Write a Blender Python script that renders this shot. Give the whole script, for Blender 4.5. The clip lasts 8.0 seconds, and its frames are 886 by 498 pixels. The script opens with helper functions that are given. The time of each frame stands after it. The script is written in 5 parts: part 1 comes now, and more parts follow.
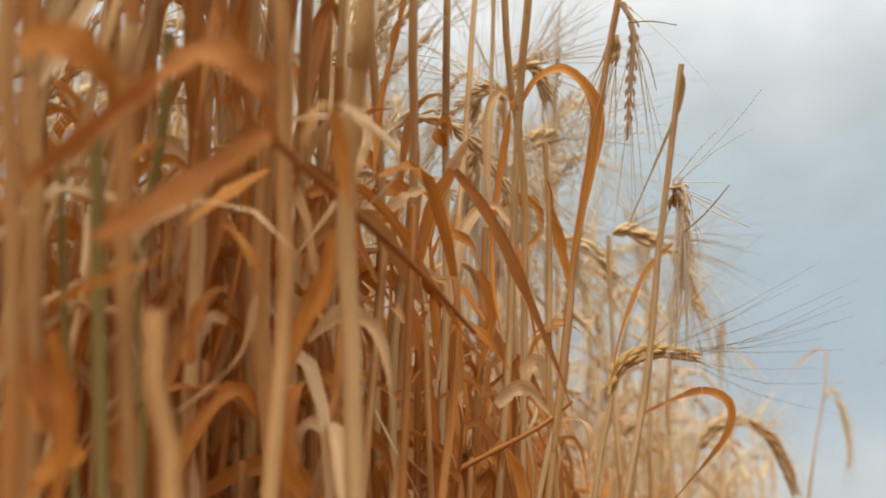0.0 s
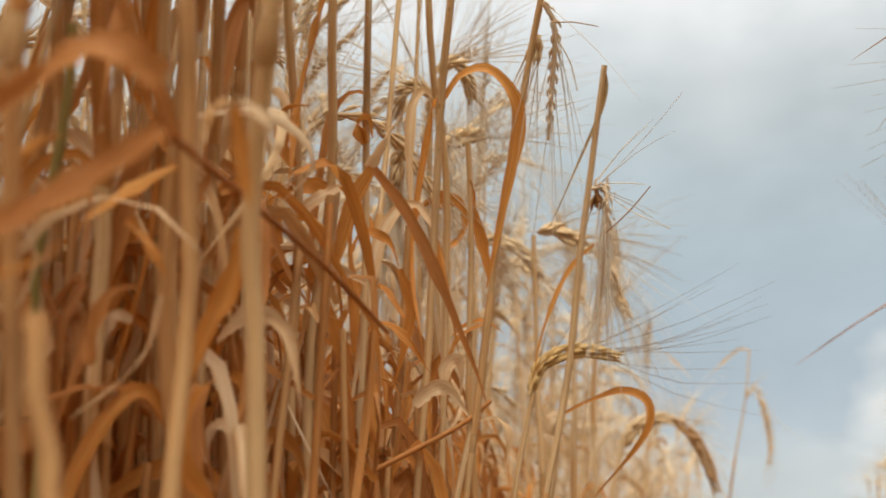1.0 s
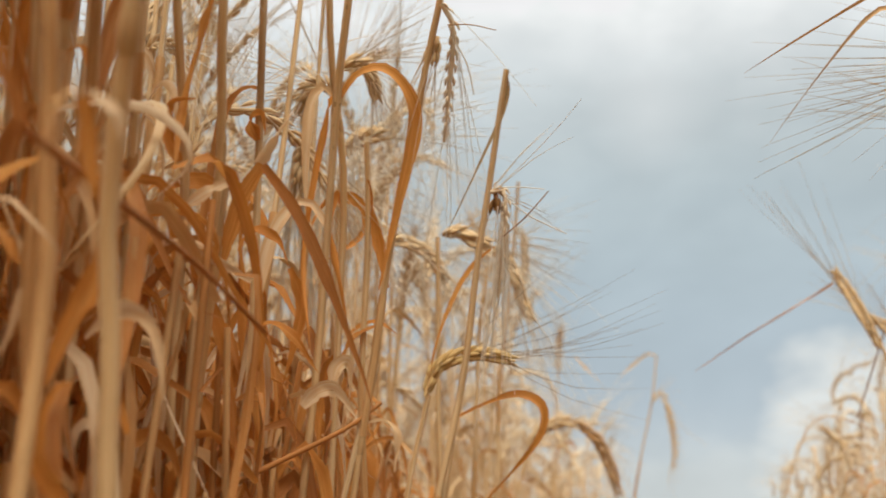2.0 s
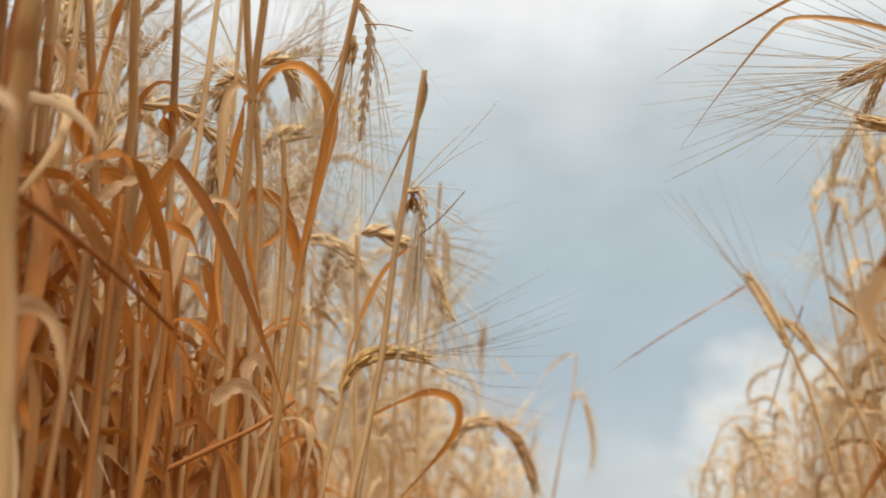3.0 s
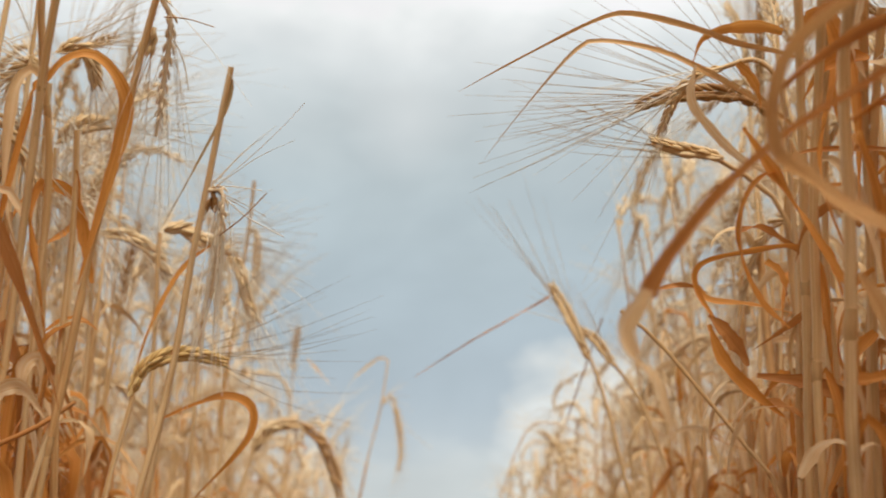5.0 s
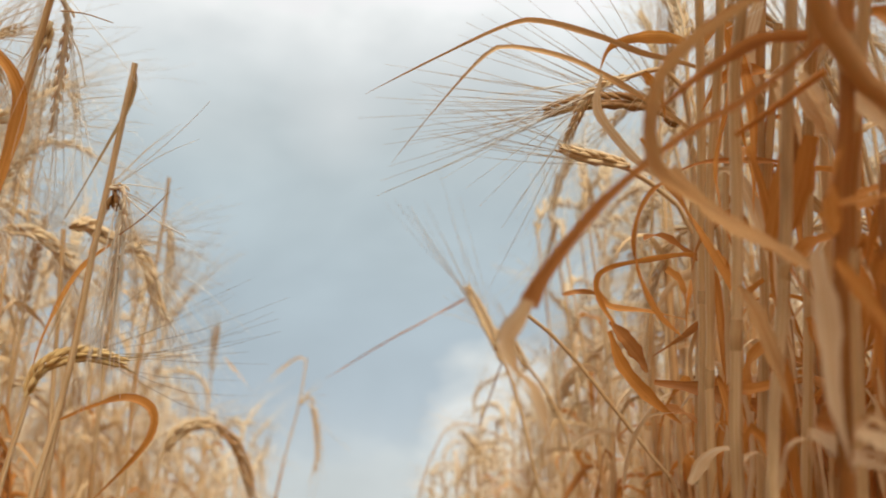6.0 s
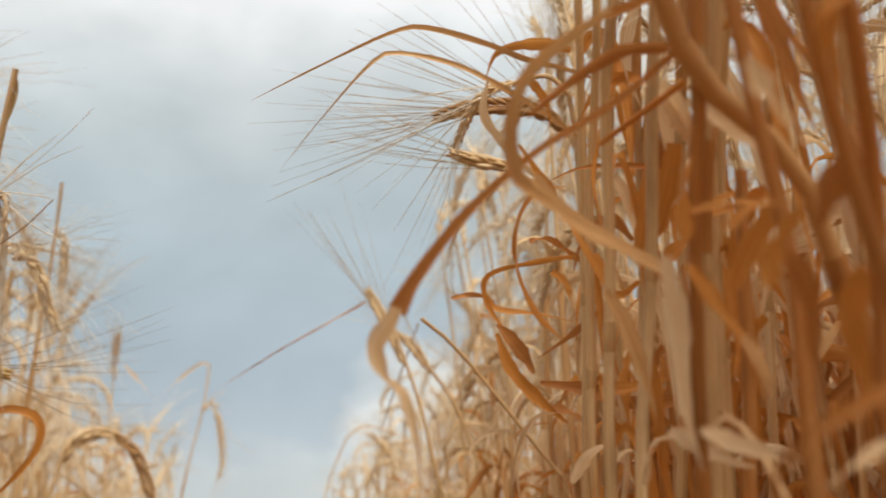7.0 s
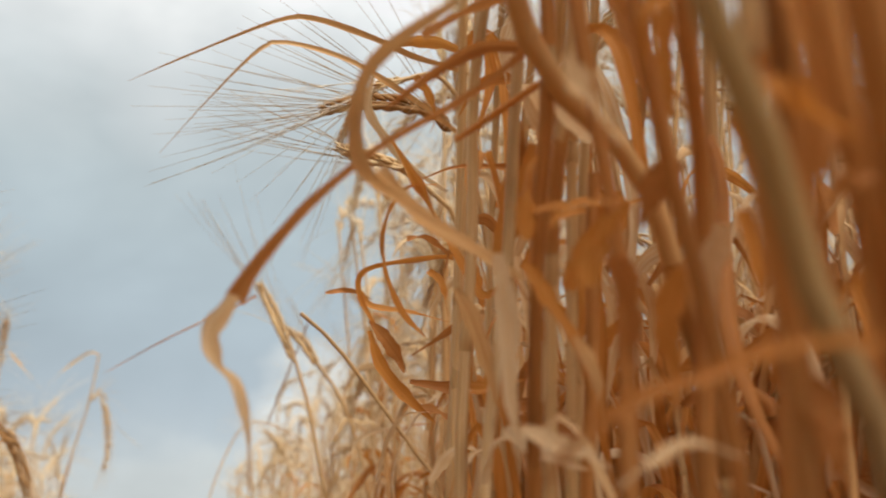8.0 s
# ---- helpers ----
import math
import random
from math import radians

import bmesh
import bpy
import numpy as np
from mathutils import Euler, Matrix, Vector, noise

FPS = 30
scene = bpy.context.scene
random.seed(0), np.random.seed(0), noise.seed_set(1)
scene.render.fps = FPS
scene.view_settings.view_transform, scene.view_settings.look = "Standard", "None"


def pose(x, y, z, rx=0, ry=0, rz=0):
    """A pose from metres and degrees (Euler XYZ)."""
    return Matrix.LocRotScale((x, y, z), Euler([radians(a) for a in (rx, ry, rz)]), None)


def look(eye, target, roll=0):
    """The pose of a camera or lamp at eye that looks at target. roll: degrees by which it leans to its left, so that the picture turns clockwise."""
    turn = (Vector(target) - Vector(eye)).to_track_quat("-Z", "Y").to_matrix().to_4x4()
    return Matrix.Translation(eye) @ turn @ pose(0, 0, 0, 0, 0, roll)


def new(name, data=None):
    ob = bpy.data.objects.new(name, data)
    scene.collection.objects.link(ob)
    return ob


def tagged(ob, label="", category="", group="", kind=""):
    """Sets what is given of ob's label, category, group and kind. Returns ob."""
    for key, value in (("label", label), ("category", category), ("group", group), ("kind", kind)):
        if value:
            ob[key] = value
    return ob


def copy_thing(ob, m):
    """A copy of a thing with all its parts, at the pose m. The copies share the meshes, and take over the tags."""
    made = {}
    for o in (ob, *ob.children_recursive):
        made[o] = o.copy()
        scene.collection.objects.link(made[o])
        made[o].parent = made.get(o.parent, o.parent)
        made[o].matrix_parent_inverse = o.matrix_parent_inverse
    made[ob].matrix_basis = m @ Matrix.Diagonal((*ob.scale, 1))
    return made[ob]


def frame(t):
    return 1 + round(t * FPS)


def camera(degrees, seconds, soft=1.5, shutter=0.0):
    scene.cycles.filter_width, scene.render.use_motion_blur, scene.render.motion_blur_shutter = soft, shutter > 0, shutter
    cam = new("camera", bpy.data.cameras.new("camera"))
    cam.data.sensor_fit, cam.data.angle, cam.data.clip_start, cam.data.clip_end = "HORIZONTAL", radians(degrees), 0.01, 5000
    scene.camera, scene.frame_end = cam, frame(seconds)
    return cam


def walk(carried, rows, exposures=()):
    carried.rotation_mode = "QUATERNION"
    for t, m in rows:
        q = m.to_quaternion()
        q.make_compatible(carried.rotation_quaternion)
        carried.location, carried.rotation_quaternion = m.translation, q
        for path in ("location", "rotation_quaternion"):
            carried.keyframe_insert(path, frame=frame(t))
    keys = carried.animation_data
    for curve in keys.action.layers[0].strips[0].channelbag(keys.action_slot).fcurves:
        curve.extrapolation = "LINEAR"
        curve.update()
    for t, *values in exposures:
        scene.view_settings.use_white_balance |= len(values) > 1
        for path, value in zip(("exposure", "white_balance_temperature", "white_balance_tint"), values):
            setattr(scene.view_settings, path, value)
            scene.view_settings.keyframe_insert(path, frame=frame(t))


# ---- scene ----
# ---------- camera and its way ----------
cam = camera(44, 8.0, soft=1.6, shutter=0.5)
cam.data.dof.use_dof = True
cam.data.dof.focus_distance = 0.46
cam.data.dof.aperture_fstop = 12.5


def view(x, y, z, yaw, pitch, roll):
    """Camera pose from its place, its turn to the left of +y, its tilt upwards and its lean, in degrees."""
    a, b = radians(yaw), radians(pitch)
    way = Vector((-math.sin(a) * math.cos(b), math.cos(a) * math.cos(b), math.sin(b)))
    eye = Vector((x, y, z))
    return look(eye, eye + way, roll)


PATH = [
    (0, -0.027, -0.0047, 0.3585, 18.41, 18.45, 2.28),
    (0.5, -0.0255, -0.0034, 0.359, 16.45, 18.5, 1.49),
    (1, -0.0222, -0.0006, 0.3606, 14.79, 18.38, 1.71),
    (1.5, -0.0167, 0.0027, 0.362, 12.62, 18.45, 1.76),
    (2, -0.0107, 0.0045, 0.3621, 10.58, 18.52, 1.77),
    (3.5, -0.0033, 0.0017, 0.3601, 4.15, 18.73, 0.69),
    (4, -0.0019, 0.002, 0.3604, 1.3, 18.84, 0.39),
    (4.5, 0.0008, 0.0031, 0.3614, -0.99, 18.79, 0.46),
    (5.8, 0.0165, 0.0035, 0.3655, -6.11, 18.82, 0.03),
    (6.5, 0.0212, 0.0002, 0.366, -9.07, 18.54, -0.56),
    (7, 0.0277, -0.0029, 0.3661, -11.72, 18.71, -2.18),
    (7.5, 0.0368, -0.0038, 0.3656, -14, 18.99, -1.7),
    (8, 0.0454, -0.0027, 0.3646, -16.4, 18.68, -1.08),
]
walk(cam, [(t, view(*row)) for t, *row in PATH])

# ---------- world and sun: a bright overcast sky ----------
SUN_ELEVATION, SUN_AZIMUTH = 58.0, 172.0
world = bpy.data.worlds.new("overcast_sky")
scene.world = world
world.use_nodes = True
wn, wl = world.node_tree.nodes, world.node_tree.links
wn.clear()


def wnode(kind, **values):
    n = wn.new(kind)
    for key, value in values.items():
        n.inputs[key.replace("_", " ")].default_value = value
    return n


def wmath(op, a, b, clamp=False):
    n = wn.new("ShaderNodeMath")
    n.operation, n.use_clamp = op, clamp
    for i, v in enumerate((a, b)):
        if isinstance(v, (int, float)):
            n.inputs[i].default_value = v
        else:
            wl.new(v, n.inputs[i])
    return n.outputs[0]


sky = wn.new("ShaderNodeTexSky")
sky.sky_type, sky.sun_disc = "NISHITA", False
sky.sun_elevation, sky.sun_rotation = radians(SUN_ELEVATION), radians(SUN_AZIMUTH)
sky_light = wnode("ShaderNodeBackground", Strength=0.1)
wl.new(sky.outputs[0], sky_light.inputs[0])
coord = wn.new("ShaderNodeTexCoord")
split = wn.new("ShaderNodeSeparateXYZ")
wl.new(coord.outputs["Generated"], split.inputs[0])
stretch = wn.new("ShaderNodeMapping")
stretch.inputs["Scale"].default_value = (1.0, 1.0, 1.9)
wl.new(coord.outputs["Generated"], stretch.inputs[0])
billow = wnode("ShaderNodeTexNoise", Scale=4.2, Detail=5.0, Roughness=0.5, Distortion=0.25)
wl.new(stretch.outputs[0], billow.inputs["Vector"])
wisp = wnode("ShaderNodeTexNoise", Scale=11.0, Detail=4.0, Roughness=0.55)
wl.new(stretch.outputs[0], wisp.inputs["Vector"])
# the cloud deck: height above the horizon, ruffled by the billows
ruffle = wmath("MULTIPLY", wmath("SUBTRACT", wisp.outputs[0], 0.5), 0.07)
level = wmath("ADD", split.outputs[2], ruffle)
deck = wn.new("ShaderNodeValToRGB")
ramp = deck.color_ramp
ramp.interpolation = "B_SPLINE"
ramp.elements[0].position, ramp.elements[0].color = 0.0, (0.66, 0.69, 0.68, 1)
ramp.elements[1].position, ramp.elements[1].color = 1.0, (5.6, 5.35, 4.9, 1)
for place, tone in ((0.13, (0.65, 0.695, 0.69, 1)), (0.158, (0.475, 0.545, 0.59, 1)), (0.22, (0.432, 0.51, 0.562, 1)), (0.32, (0.46, 0.545, 0.582, 1)),
                    (0.42, (0.57, 0.645, 0.66, 1)), (0.49, (0.82, 0.85, 0.85, 1)), (0.54, (1.08, 1.1, 1.08, 1)), (0.64, (2.1, 2.08, 2.0, 1)), (0.8, (4.3, 4.15, 3.9, 1))):
    ramp.elements.new(place).color = tone
wl.new(level, deck.inputs[0])


def cloud(yaw, elevation, size, soft_edge):
    """How much a bank of cloud in that direction covers: 1 inside, 0 outside, with a ruffled rim."""
    a, e = radians(yaw), radians(elevation)
    away = wn.new("ShaderNodeVectorMath")
    away.operation = "DISTANCE"
    wl.new(coord.outputs["Generated"], away.inputs[0])
    away.inputs[1].default_value = (math.sin(a) * math.cos(e), math.cos(a) * math.cos(e), math.sin(e))
    rim = wmath("ADD", away.outputs["Value"], wmath("MULTIPLY", wmath("SUBTRACT", wisp.outputs[0], 0.5), size * 1.1))
    return wmath("MULTIPLY", wmath("SUBTRACT", size, rim), 1.0 / soft_edge, True)


def tint(fac, base, colour):
    n = wn.new("ShaderNodeMix")
    n.data_type = "RGBA"
    wl.new(fac, n.inputs["Factor"])
    wl.new(base, n.inputs[6])
    n.inputs[7].default_value = colour
    return n.outputs[2]


shade = wn.new("ShaderNodeMapRange")
for key, value in (("From Min", 0.35), ("From Max", 0.68), ("To Min", 0.90), ("To Max", 1.10)):
    shade.inputs[key].default_value = value
wl.new(billow.outputs[0], shade.inputs["Value"])
toned = wn.new("ShaderNodeVectorMath")
toned.operation = "SCALE"
wl.new(deck.outputs[0], toned.inputs[0])
wl.new(shade.outputs[0], toned.inputs["Scale"])
colour = tint(wmath("MULTIPLY", cloud(12.0, 8.0, 0.11, 0.045), 0.95), toned.outputs[0], (0.80, 0.825, 0.80, 1))
colour = tint(wmath("MULTIPLY", cloud(1.0, 25.5, 0.06, 0.06), 0.5), colour, (0.80, 0.83, 0.83, 1))
clouds = wnode("ShaderNodeBackground", Strength=1.0)
wl.new(colour, clouds.inputs[0])
cover = wn.new("ShaderNodeMixShader")
cover.inputs[0].default_value = 0.93
wl.new(sky_light.outputs[0], cover.inputs[1])
wl.new(clouds.outputs[0], cover.inputs[2])
wl.new(cover.outputs[0], wn.new("ShaderNodeOutputWorld").inputs[0])

sun = new("sun", bpy.data.lights.new("sun", "SUN"))
sun.data.energy, sun.data.angle, sun.data.color = 3.7, radians(30), (1.0, 0.93, 0.82)
_a, _e = radians(SUN_AZIMUTH), radians(SUN_ELEVATION)
sun.matrix_world = look((math.sin(_a) * math.cos(_e) * 30, math.cos(_a) * math.cos(_e) * 30, math.sin(_e) * 30), (0, 0, 0))
scene.view_settings.exposure = 0.0

# ---------- materials ----------
def straw_like(name, pale, deep, stain, rough=0.55, through_light=0.0, streak=(900.0, 14.0), stain_at=0.62, bump=0.25):
    """Dry plant tissue: fine veins along it, blotches of stain, each piece a little lighter or darker; thin pieces let light through."""
    m = bpy.data.materials.new(name)
    m.use_nodes = True
    n, l = m.node_tree.nodes, m.node_tree.links
    b = n["Principled BSDF"]
    out = n["Material Output"]
    uv = n.new("ShaderNodeUVMap")
    uv.uv_map = "uv"
    info = n.new("ShaderNodeObjectInfo")
    island = n.new("ShaderNodeNewGeometry")
    one = n.new("ShaderNodeMath")
    one.operation = "ADD"
    l.new(info.outputs["Random"], one.inputs[0])
    l.new(island.outputs["Random Per Island"], one.inputs[1])
    dice = n.new("ShaderNodeMath")
    dice.operation = "FRACT"
    l.new(one.outputs[0], dice.inputs[0])

    def scaled(sx, sy):
        k = n.new("ShaderNodeMapping")
        k.inputs["Scale"].default_value = (sx, sy, 1)
        l.new(uv.outputs[0], k.inputs[0])
        return k.outputs[0]

    def grain(vector, scale, detail):
        k = n.new("ShaderNodeTexNoise")
        k.noise_dimensions = "4D"
        k.inputs["Scale"].default_value, k.inputs["Detail"].default_value = scale, detail
        l.new(vector, k.inputs["Vector"])
        seed = n.new("ShaderNodeMath")
        seed.operation = "MULTIPLY"
        seed.inputs[1].default_value = 37.0
        l.new(dice.outputs[0], seed.inputs[0])
        l.new(seed.outputs[0], k.inputs["W"])
        return k.outputs[0]

    vein = grain(scaled(*streak), 1.0, 3.0)
    blotch = grain(scaled(60.0, 16.0), 1.0, 4.0)
    speck = grain(scaled(420.0, 160.0), 1.0, 2.0)

    def blend(fac, a, c):
        k = n.new("ShaderNodeMix")
        k.data_type = "RGBA"
        l.new(fac, k.inputs["Factor"])
        for socket, v in ((6, a), (7, c)):
            if isinstance(v, tuple):
                k.inputs[socket].default_value = (*v, 1)
            else:
                l.new(v, k.inputs[socket])
        return k.outputs[2]

    def spread(value, low, high, most=1.0):
        k = n.new("ShaderNodeMapRange")
        k.inputs["From Min"].default_value, k.inputs["From Max"].default_value = low, high
        k.inputs["To Max"].default_value = most
        l.new(value, k.inputs["Value"])
        return k.outputs[0]

    col = blend(spread(vein, 0.38, 0.62), pale, deep)
    col = blend(spread(dice.outputs[0], 0.0, 1.0, 0.6), col, deep)
    col = blend(spread(blotch, stain_at, stain_at + 0.2, 0.7), col, stain)
    col = blend(spread(speck, 0.68, 0.76, 0.5), col, stain)
    l.new(col, b.inputs["Base Color"])
    b.inputs["Roughness"].default_value = rough
    b.inputs["Specular IOR Level"].default_value = 0.2
    bmp = n.new("ShaderNodeBump")
    bmp.inputs["Strength"].default_value, bmp.inputs["Distance"].default_value = bump, 0.0004
    l.new(vein, bmp.inputs["Height"])
    l.new(bmp.outputs[0], b.inputs["Normal"])
    if through_light:
        t = n.new("ShaderNodeBsdfTranslucent")
        l.new(col, t.inputs[0])
        mix = n.new("ShaderNodeMixShader")
        mix.inputs[0].default_value = through_light
        l.new(b.outputs[0], mix.inputs[1])
        l.new(t.outputs[0], mix.inputs[2])
        l.new(mix.outputs[0], out.inputs[0])
    return m


STRAW = straw_like("straw", (0.90, 0.71, 0.44), (0.70, 0.44, 0.19), (0.30, 0.15, 0.06), 0.5, 0.15, (1300.0, 10.0), 0.5, 0.6)
SHEATH = straw_like("sheath", (0.74, 0.39, 0.145), (0.56, 0.225, 0.055), (0.28, 0.12, 0.04), 0.5, 0.3, (1300.0, 9.0), 0.49, 0.5)
GREEN = straw_like("green_straw", (0.42, 0.33, 0.13), (0.27, 0.215, 0.07), (0.16, 0.11, 0.05), 0.5, 0.1)
PALE_SHEATH = straw_like("pale_sheath", (0.84, 0.57, 0.28), (0.68, 0.37, 0.14), (0.32, 0.15, 0.06), 0.5, 0.25, (1300.0, 9.0), 0.5, 0.5)
WEATHERED = straw_like("weathered_straw", (0.52, 0.37, 0.18), (0.38, 0.24, 0.10), (0.20, 0.12, 0.06), 0.55, 0.1, (1300.0, 10.0), 0.54, 0.5)
NODE = straw_like("node", (0.66, 0.44, 0.22), (0.50, 0.30, 0.13), (0.24, 0.12, 0.05), 0.6)
LEAF_PALE = straw_like("pale_leaf", (0.88, 0.72, 0.49), (0.76, 0.50, 0.25), (0.42, 0.22, 0.09), 0.58, 0.4, (1500.0, 8.0), 0.58)
LEAF = straw_like("dry_leaf", (0.78, 0.39, 0.11), (0.60, 0.235, 0.045), (0.26, 0.10, 0.03), 0.58, 0.42, (1500.0, 8.0), 0.57)
LEAF_DARK = straw_like("brown_leaf", (0.60, 0.28, 0.09), (0.47, 0.185, 0.05), (0.16, 0.06, 0.02), 0.58, 0.38, (1500.0, 8.0), 0.57)
KERNEL = straw_like("kernel", (0.86, 0.68, 0.42), (0.74, 0.52, 0.27), (0.24, 0.12, 0.05), 0.5, 0.12, (500.0, 40.0))
KERNEL_DARK = straw_like("brown_kernel", (0.52, 0.31, 0.13), (0.38, 0.19, 0.07), (0.15, 0.07, 0.03), 0.55, 0.1, (500.0, 40.0))
KERNEL_GOLD = straw_like("golden_kernel", (0.86, 0.64, 0.31), (0.70, 0.48, 0.19), (0.24, 0.13, 0.04), 0.5, 0.12, (500.0, 40.0))
AWN = straw_like("awn", (0.90, 0.78, 0.58), (0.80, 0.63, 0.42), (0.30, 0.16, 0.07), 0.4, 0.25)
AWN_WHITE = straw_like("bleached_awn", (0.93, 0.88, 0.78), (0.88, 0.78, 0.62), (0.56, 0.40, 0.24), 0.4, 0.25)


def soil_material():
    m = bpy.data.materials.new("soil")
    m.use_nodes = True
    n, l = m.node_tree.nodes, m.node_tree.links
    b = n["Principled BSDF"]
    coord = n.new("ShaderNodeTexCoord")
    clod = n.new("ShaderNodeTexNoise")
    clod.inputs["Scale"].default_value, clod.inputs["Detail"].default_value = 14.0, 9.0
    l.new(coord.outputs["Object"], clod.inputs["Vector"])
    wide = n.new("ShaderNodeTexNoise")
    wide.inputs["Scale"].default_value = 0.9
    l.new(coord.outputs["Object"], wide.inputs["Vector"])
    r = n.new("ShaderNodeValToRGB")
    r.color_ramp.elements[0].position, r.color_ramp.elements[0].color = 0.32, (0.09, 0.055, 0.03, 1)
    r.color_ramp.elements[1].position, r.color_ramp.elements[1].color = 0.68, (0.25, 0.17, 0.095, 1)
    l.new(clod.outputs[0], r.inputs[0])
    k = n.new("ShaderNodeMix")
    k.data_type = "RGBA"
    l.new(wide.outputs[0], k.inputs["Factor"])
    l.new(r.outputs[0], k.inputs[6])
    k.inputs[7].default_value = (0.30, 0.20, 0.10, 1)
    l.new(k.outputs[2], b.inputs["Base Color"])
    b.inputs["Roughness"].default_value = 0.95
    bmp = n.new("ShaderNodeBump")
    bmp.inputs["Strength"].default_value, bmp.inputs["Distance"].default_value = 0.8, 0.02
    l.new(clod.outputs[0], bmp.inputs["Height"])
    l.new(bmp.outputs[0], b.inputs["Normal"])
    return m


SOIL = soil_material()

# ---------- ground ----------
def ground():
    """One sheet to the horizon, finely waved with clods near the track, coarse far away."""
    steps = np.concatenate([-np.geomspace(1500, 1.6, 16), np.linspace(-1.5, 1.5, 61), np.geomspace(1.6, 1500, 16)])
    n = len(steps)
    gx, gy = np.meshgrid(steps, steps + 0.6, indexing="ij")
    verts = []
    for x, y in zip(gx.ravel(), gy.ravel()):
        near = 1.0 if abs(x) < 1.6 and abs(y - 0.6) < 1.6 else 0.0
        h = 0.012 * noise.noise((x * 9, y * 9, 0)) * near - 0.02 * near * math.exp(-((x - 0.07) / 0.12) ** 2)
        verts.append((x, y, h))
    faces = [(i * n + j, (i + 1) * n + j, (i + 1) * n + j + 1, i * n + j + 1) for i in range(n - 1) for j in range(n - 1)]
    me = bpy.data.meshes.new("ground")
    me.from_pydata(verts, [], faces)
    me.shade_smooth()
    me.materials.append(SOIL)
    return tagged(new("ground", me), "dry crumbly brown field soil between the crop rows", "soil", kind="structure")


ground()

# ---------- building plants ----------
def curve(points, count):
    """Points evenly spread along a smooth line through the given ones."""
    p = np.array(points, float)
    if len(p) == 2:
        return p[0] + (p[1] - p[0]) * np.linspace(0, 1, count)[:, None]
    q = np.vstack([2 * p[0] - p[1], p, 2 * p[-1] - p[-2]])
    fine = []
    for i in range(1, len(q) - 2):
        t = np.linspace(0, 1, 12, endpoint=False)[:, None]
        a, b, c, d = q[i - 1], q[i], q[i + 1], q[i + 2]
        fine.append(0.5 * (2 * b + (c - a) * t + (2 * a - 5 * b + 4 * c - d) * t**2 + (3 * b - a - 3 * c + d) * t**3))
    fine = np.vstack([*fine, p[-1:]])
    run = np.r_[0, np.cumsum(np.linalg.norm(np.diff(fine, axis=0), axis=1))]
    want = np.linspace(0, run[-1], count)
    return np.stack([np.interp(want, run, fine[:, k]) for k in range(3)], 1)


def unit(v):
    return v / np.maximum(np.linalg.norm(v, axis=-1, keepdims=True), 1e-9)


class Geo:
    """Four-sided faces with their texture places, gathered for one mesh."""

    def __init__(self):
        self.v, self.f, self.uv, self.m, self.n = [], [], [], [], 0

    def grid(self, points, uv, closed, mat=0):
        """points: rows x columns x 3."""
        r, c = points.shape[:2]
        i, j = np.meshgrid(np.arange(r - 1), np.arange(c if closed else c - 1), indexing="ij")
        k = (j + 1) % c
        f = np.stack([i * c + j, i * c + k, (i + 1) * c + k, (i + 1) * c + j], -1).reshape(-1, 4) + self.n
        self.v.append(points.reshape(-1, 3))
        self.uv.append(uv.reshape(-1, 2))
        self.f.append(f)
        self.m.append(np.full(len(f), mat))
        self.n += r * c

    def add(self, other, matrix):
        """Another one's faces, moved by a 4 x 4 matrix."""
        self.join(*other.packed(), matrix)

    def join(self, v, f, uv, m, matrix):
        self.v.append(v @ matrix[:3, :3].T + matrix[:3, 3])
        self.uv.append(uv)
        self.f.append(f + self.n)
        self.m.append(m)
        self.n += len(v)

    def packed(self):
        return np.vstack(self.v), np.vstack(self.f), np.vstack(self.uv), np.concatenate(self.m)

    def mesh(self, name, *materials):
        v, f, uv, m = self.packed()
        me = bpy.data.meshes.new(name)
        me.vertices.add(len(v))
        me.vertices.foreach_set("co", v.ravel().astype(np.float32))
        me.loops.add(f.size)
        me.loops.foreach_set("vertex_index", f.ravel().astype(np.int32))
        me.polygons.add(len(f))
        me.polygons.foreach_set("loop_start", np.arange(0, f.size, 4, dtype=np.int32))
        me.polygons.foreach_set("material_index", m.astype(np.int32))
        layer = me.uv_layers.new(name="uv")
        layer.data.foreach_set("uv", uv[f.ravel()].ravel().astype(np.float32))
        for k in materials:
            me.materials.append(k)
        me.update(calc_edges=True)
        me.shade_smooth()
        return me


def frames_along(p, hint):
    t = unit(np.gradient(p, axis=0))
    s = unit(np.cross(t, np.broadcast_to(hint, t.shape)))
    return t, s, np.cross(s, t)


def tube(g, points, radii, sides=7, count=14, mat=0):
    p = curve(points, count)
    t = unit(np.gradient(p, axis=0))
    hint = np.array((0.31, 0.95, 0.05)) if abs(t[:, 2]).mean() > 0.5 else np.array((0.1, 0.2, 0.97))
    _, s, n = frames_along(p, hint)
    r = np.interp(np.linspace(0, 1, count), np.linspace(0, 1, len(radii)), radii)[:, None, None]
    a = np.linspace(0, 2 * np.pi, sides, endpoint=False)
    ring = p[:, None] + r * (np.cos(a)[None, :, None] * s[:, None] + np.sin(a)[None, :, None] * n[:, None])
    run = np.r_[0, np.cumsum(np.linalg.norm(np.diff(p, axis=0), axis=1))]
    u = np.abs(np.linspace(-1, 1, sides)) * np.mean(radii) * math.pi
    g.grid(ring, np.stack([np.broadcast_to(u, ring.shape[:2]), np.broadcast_to(run[:, None], ring.shape[:2])], -1), True, mat)


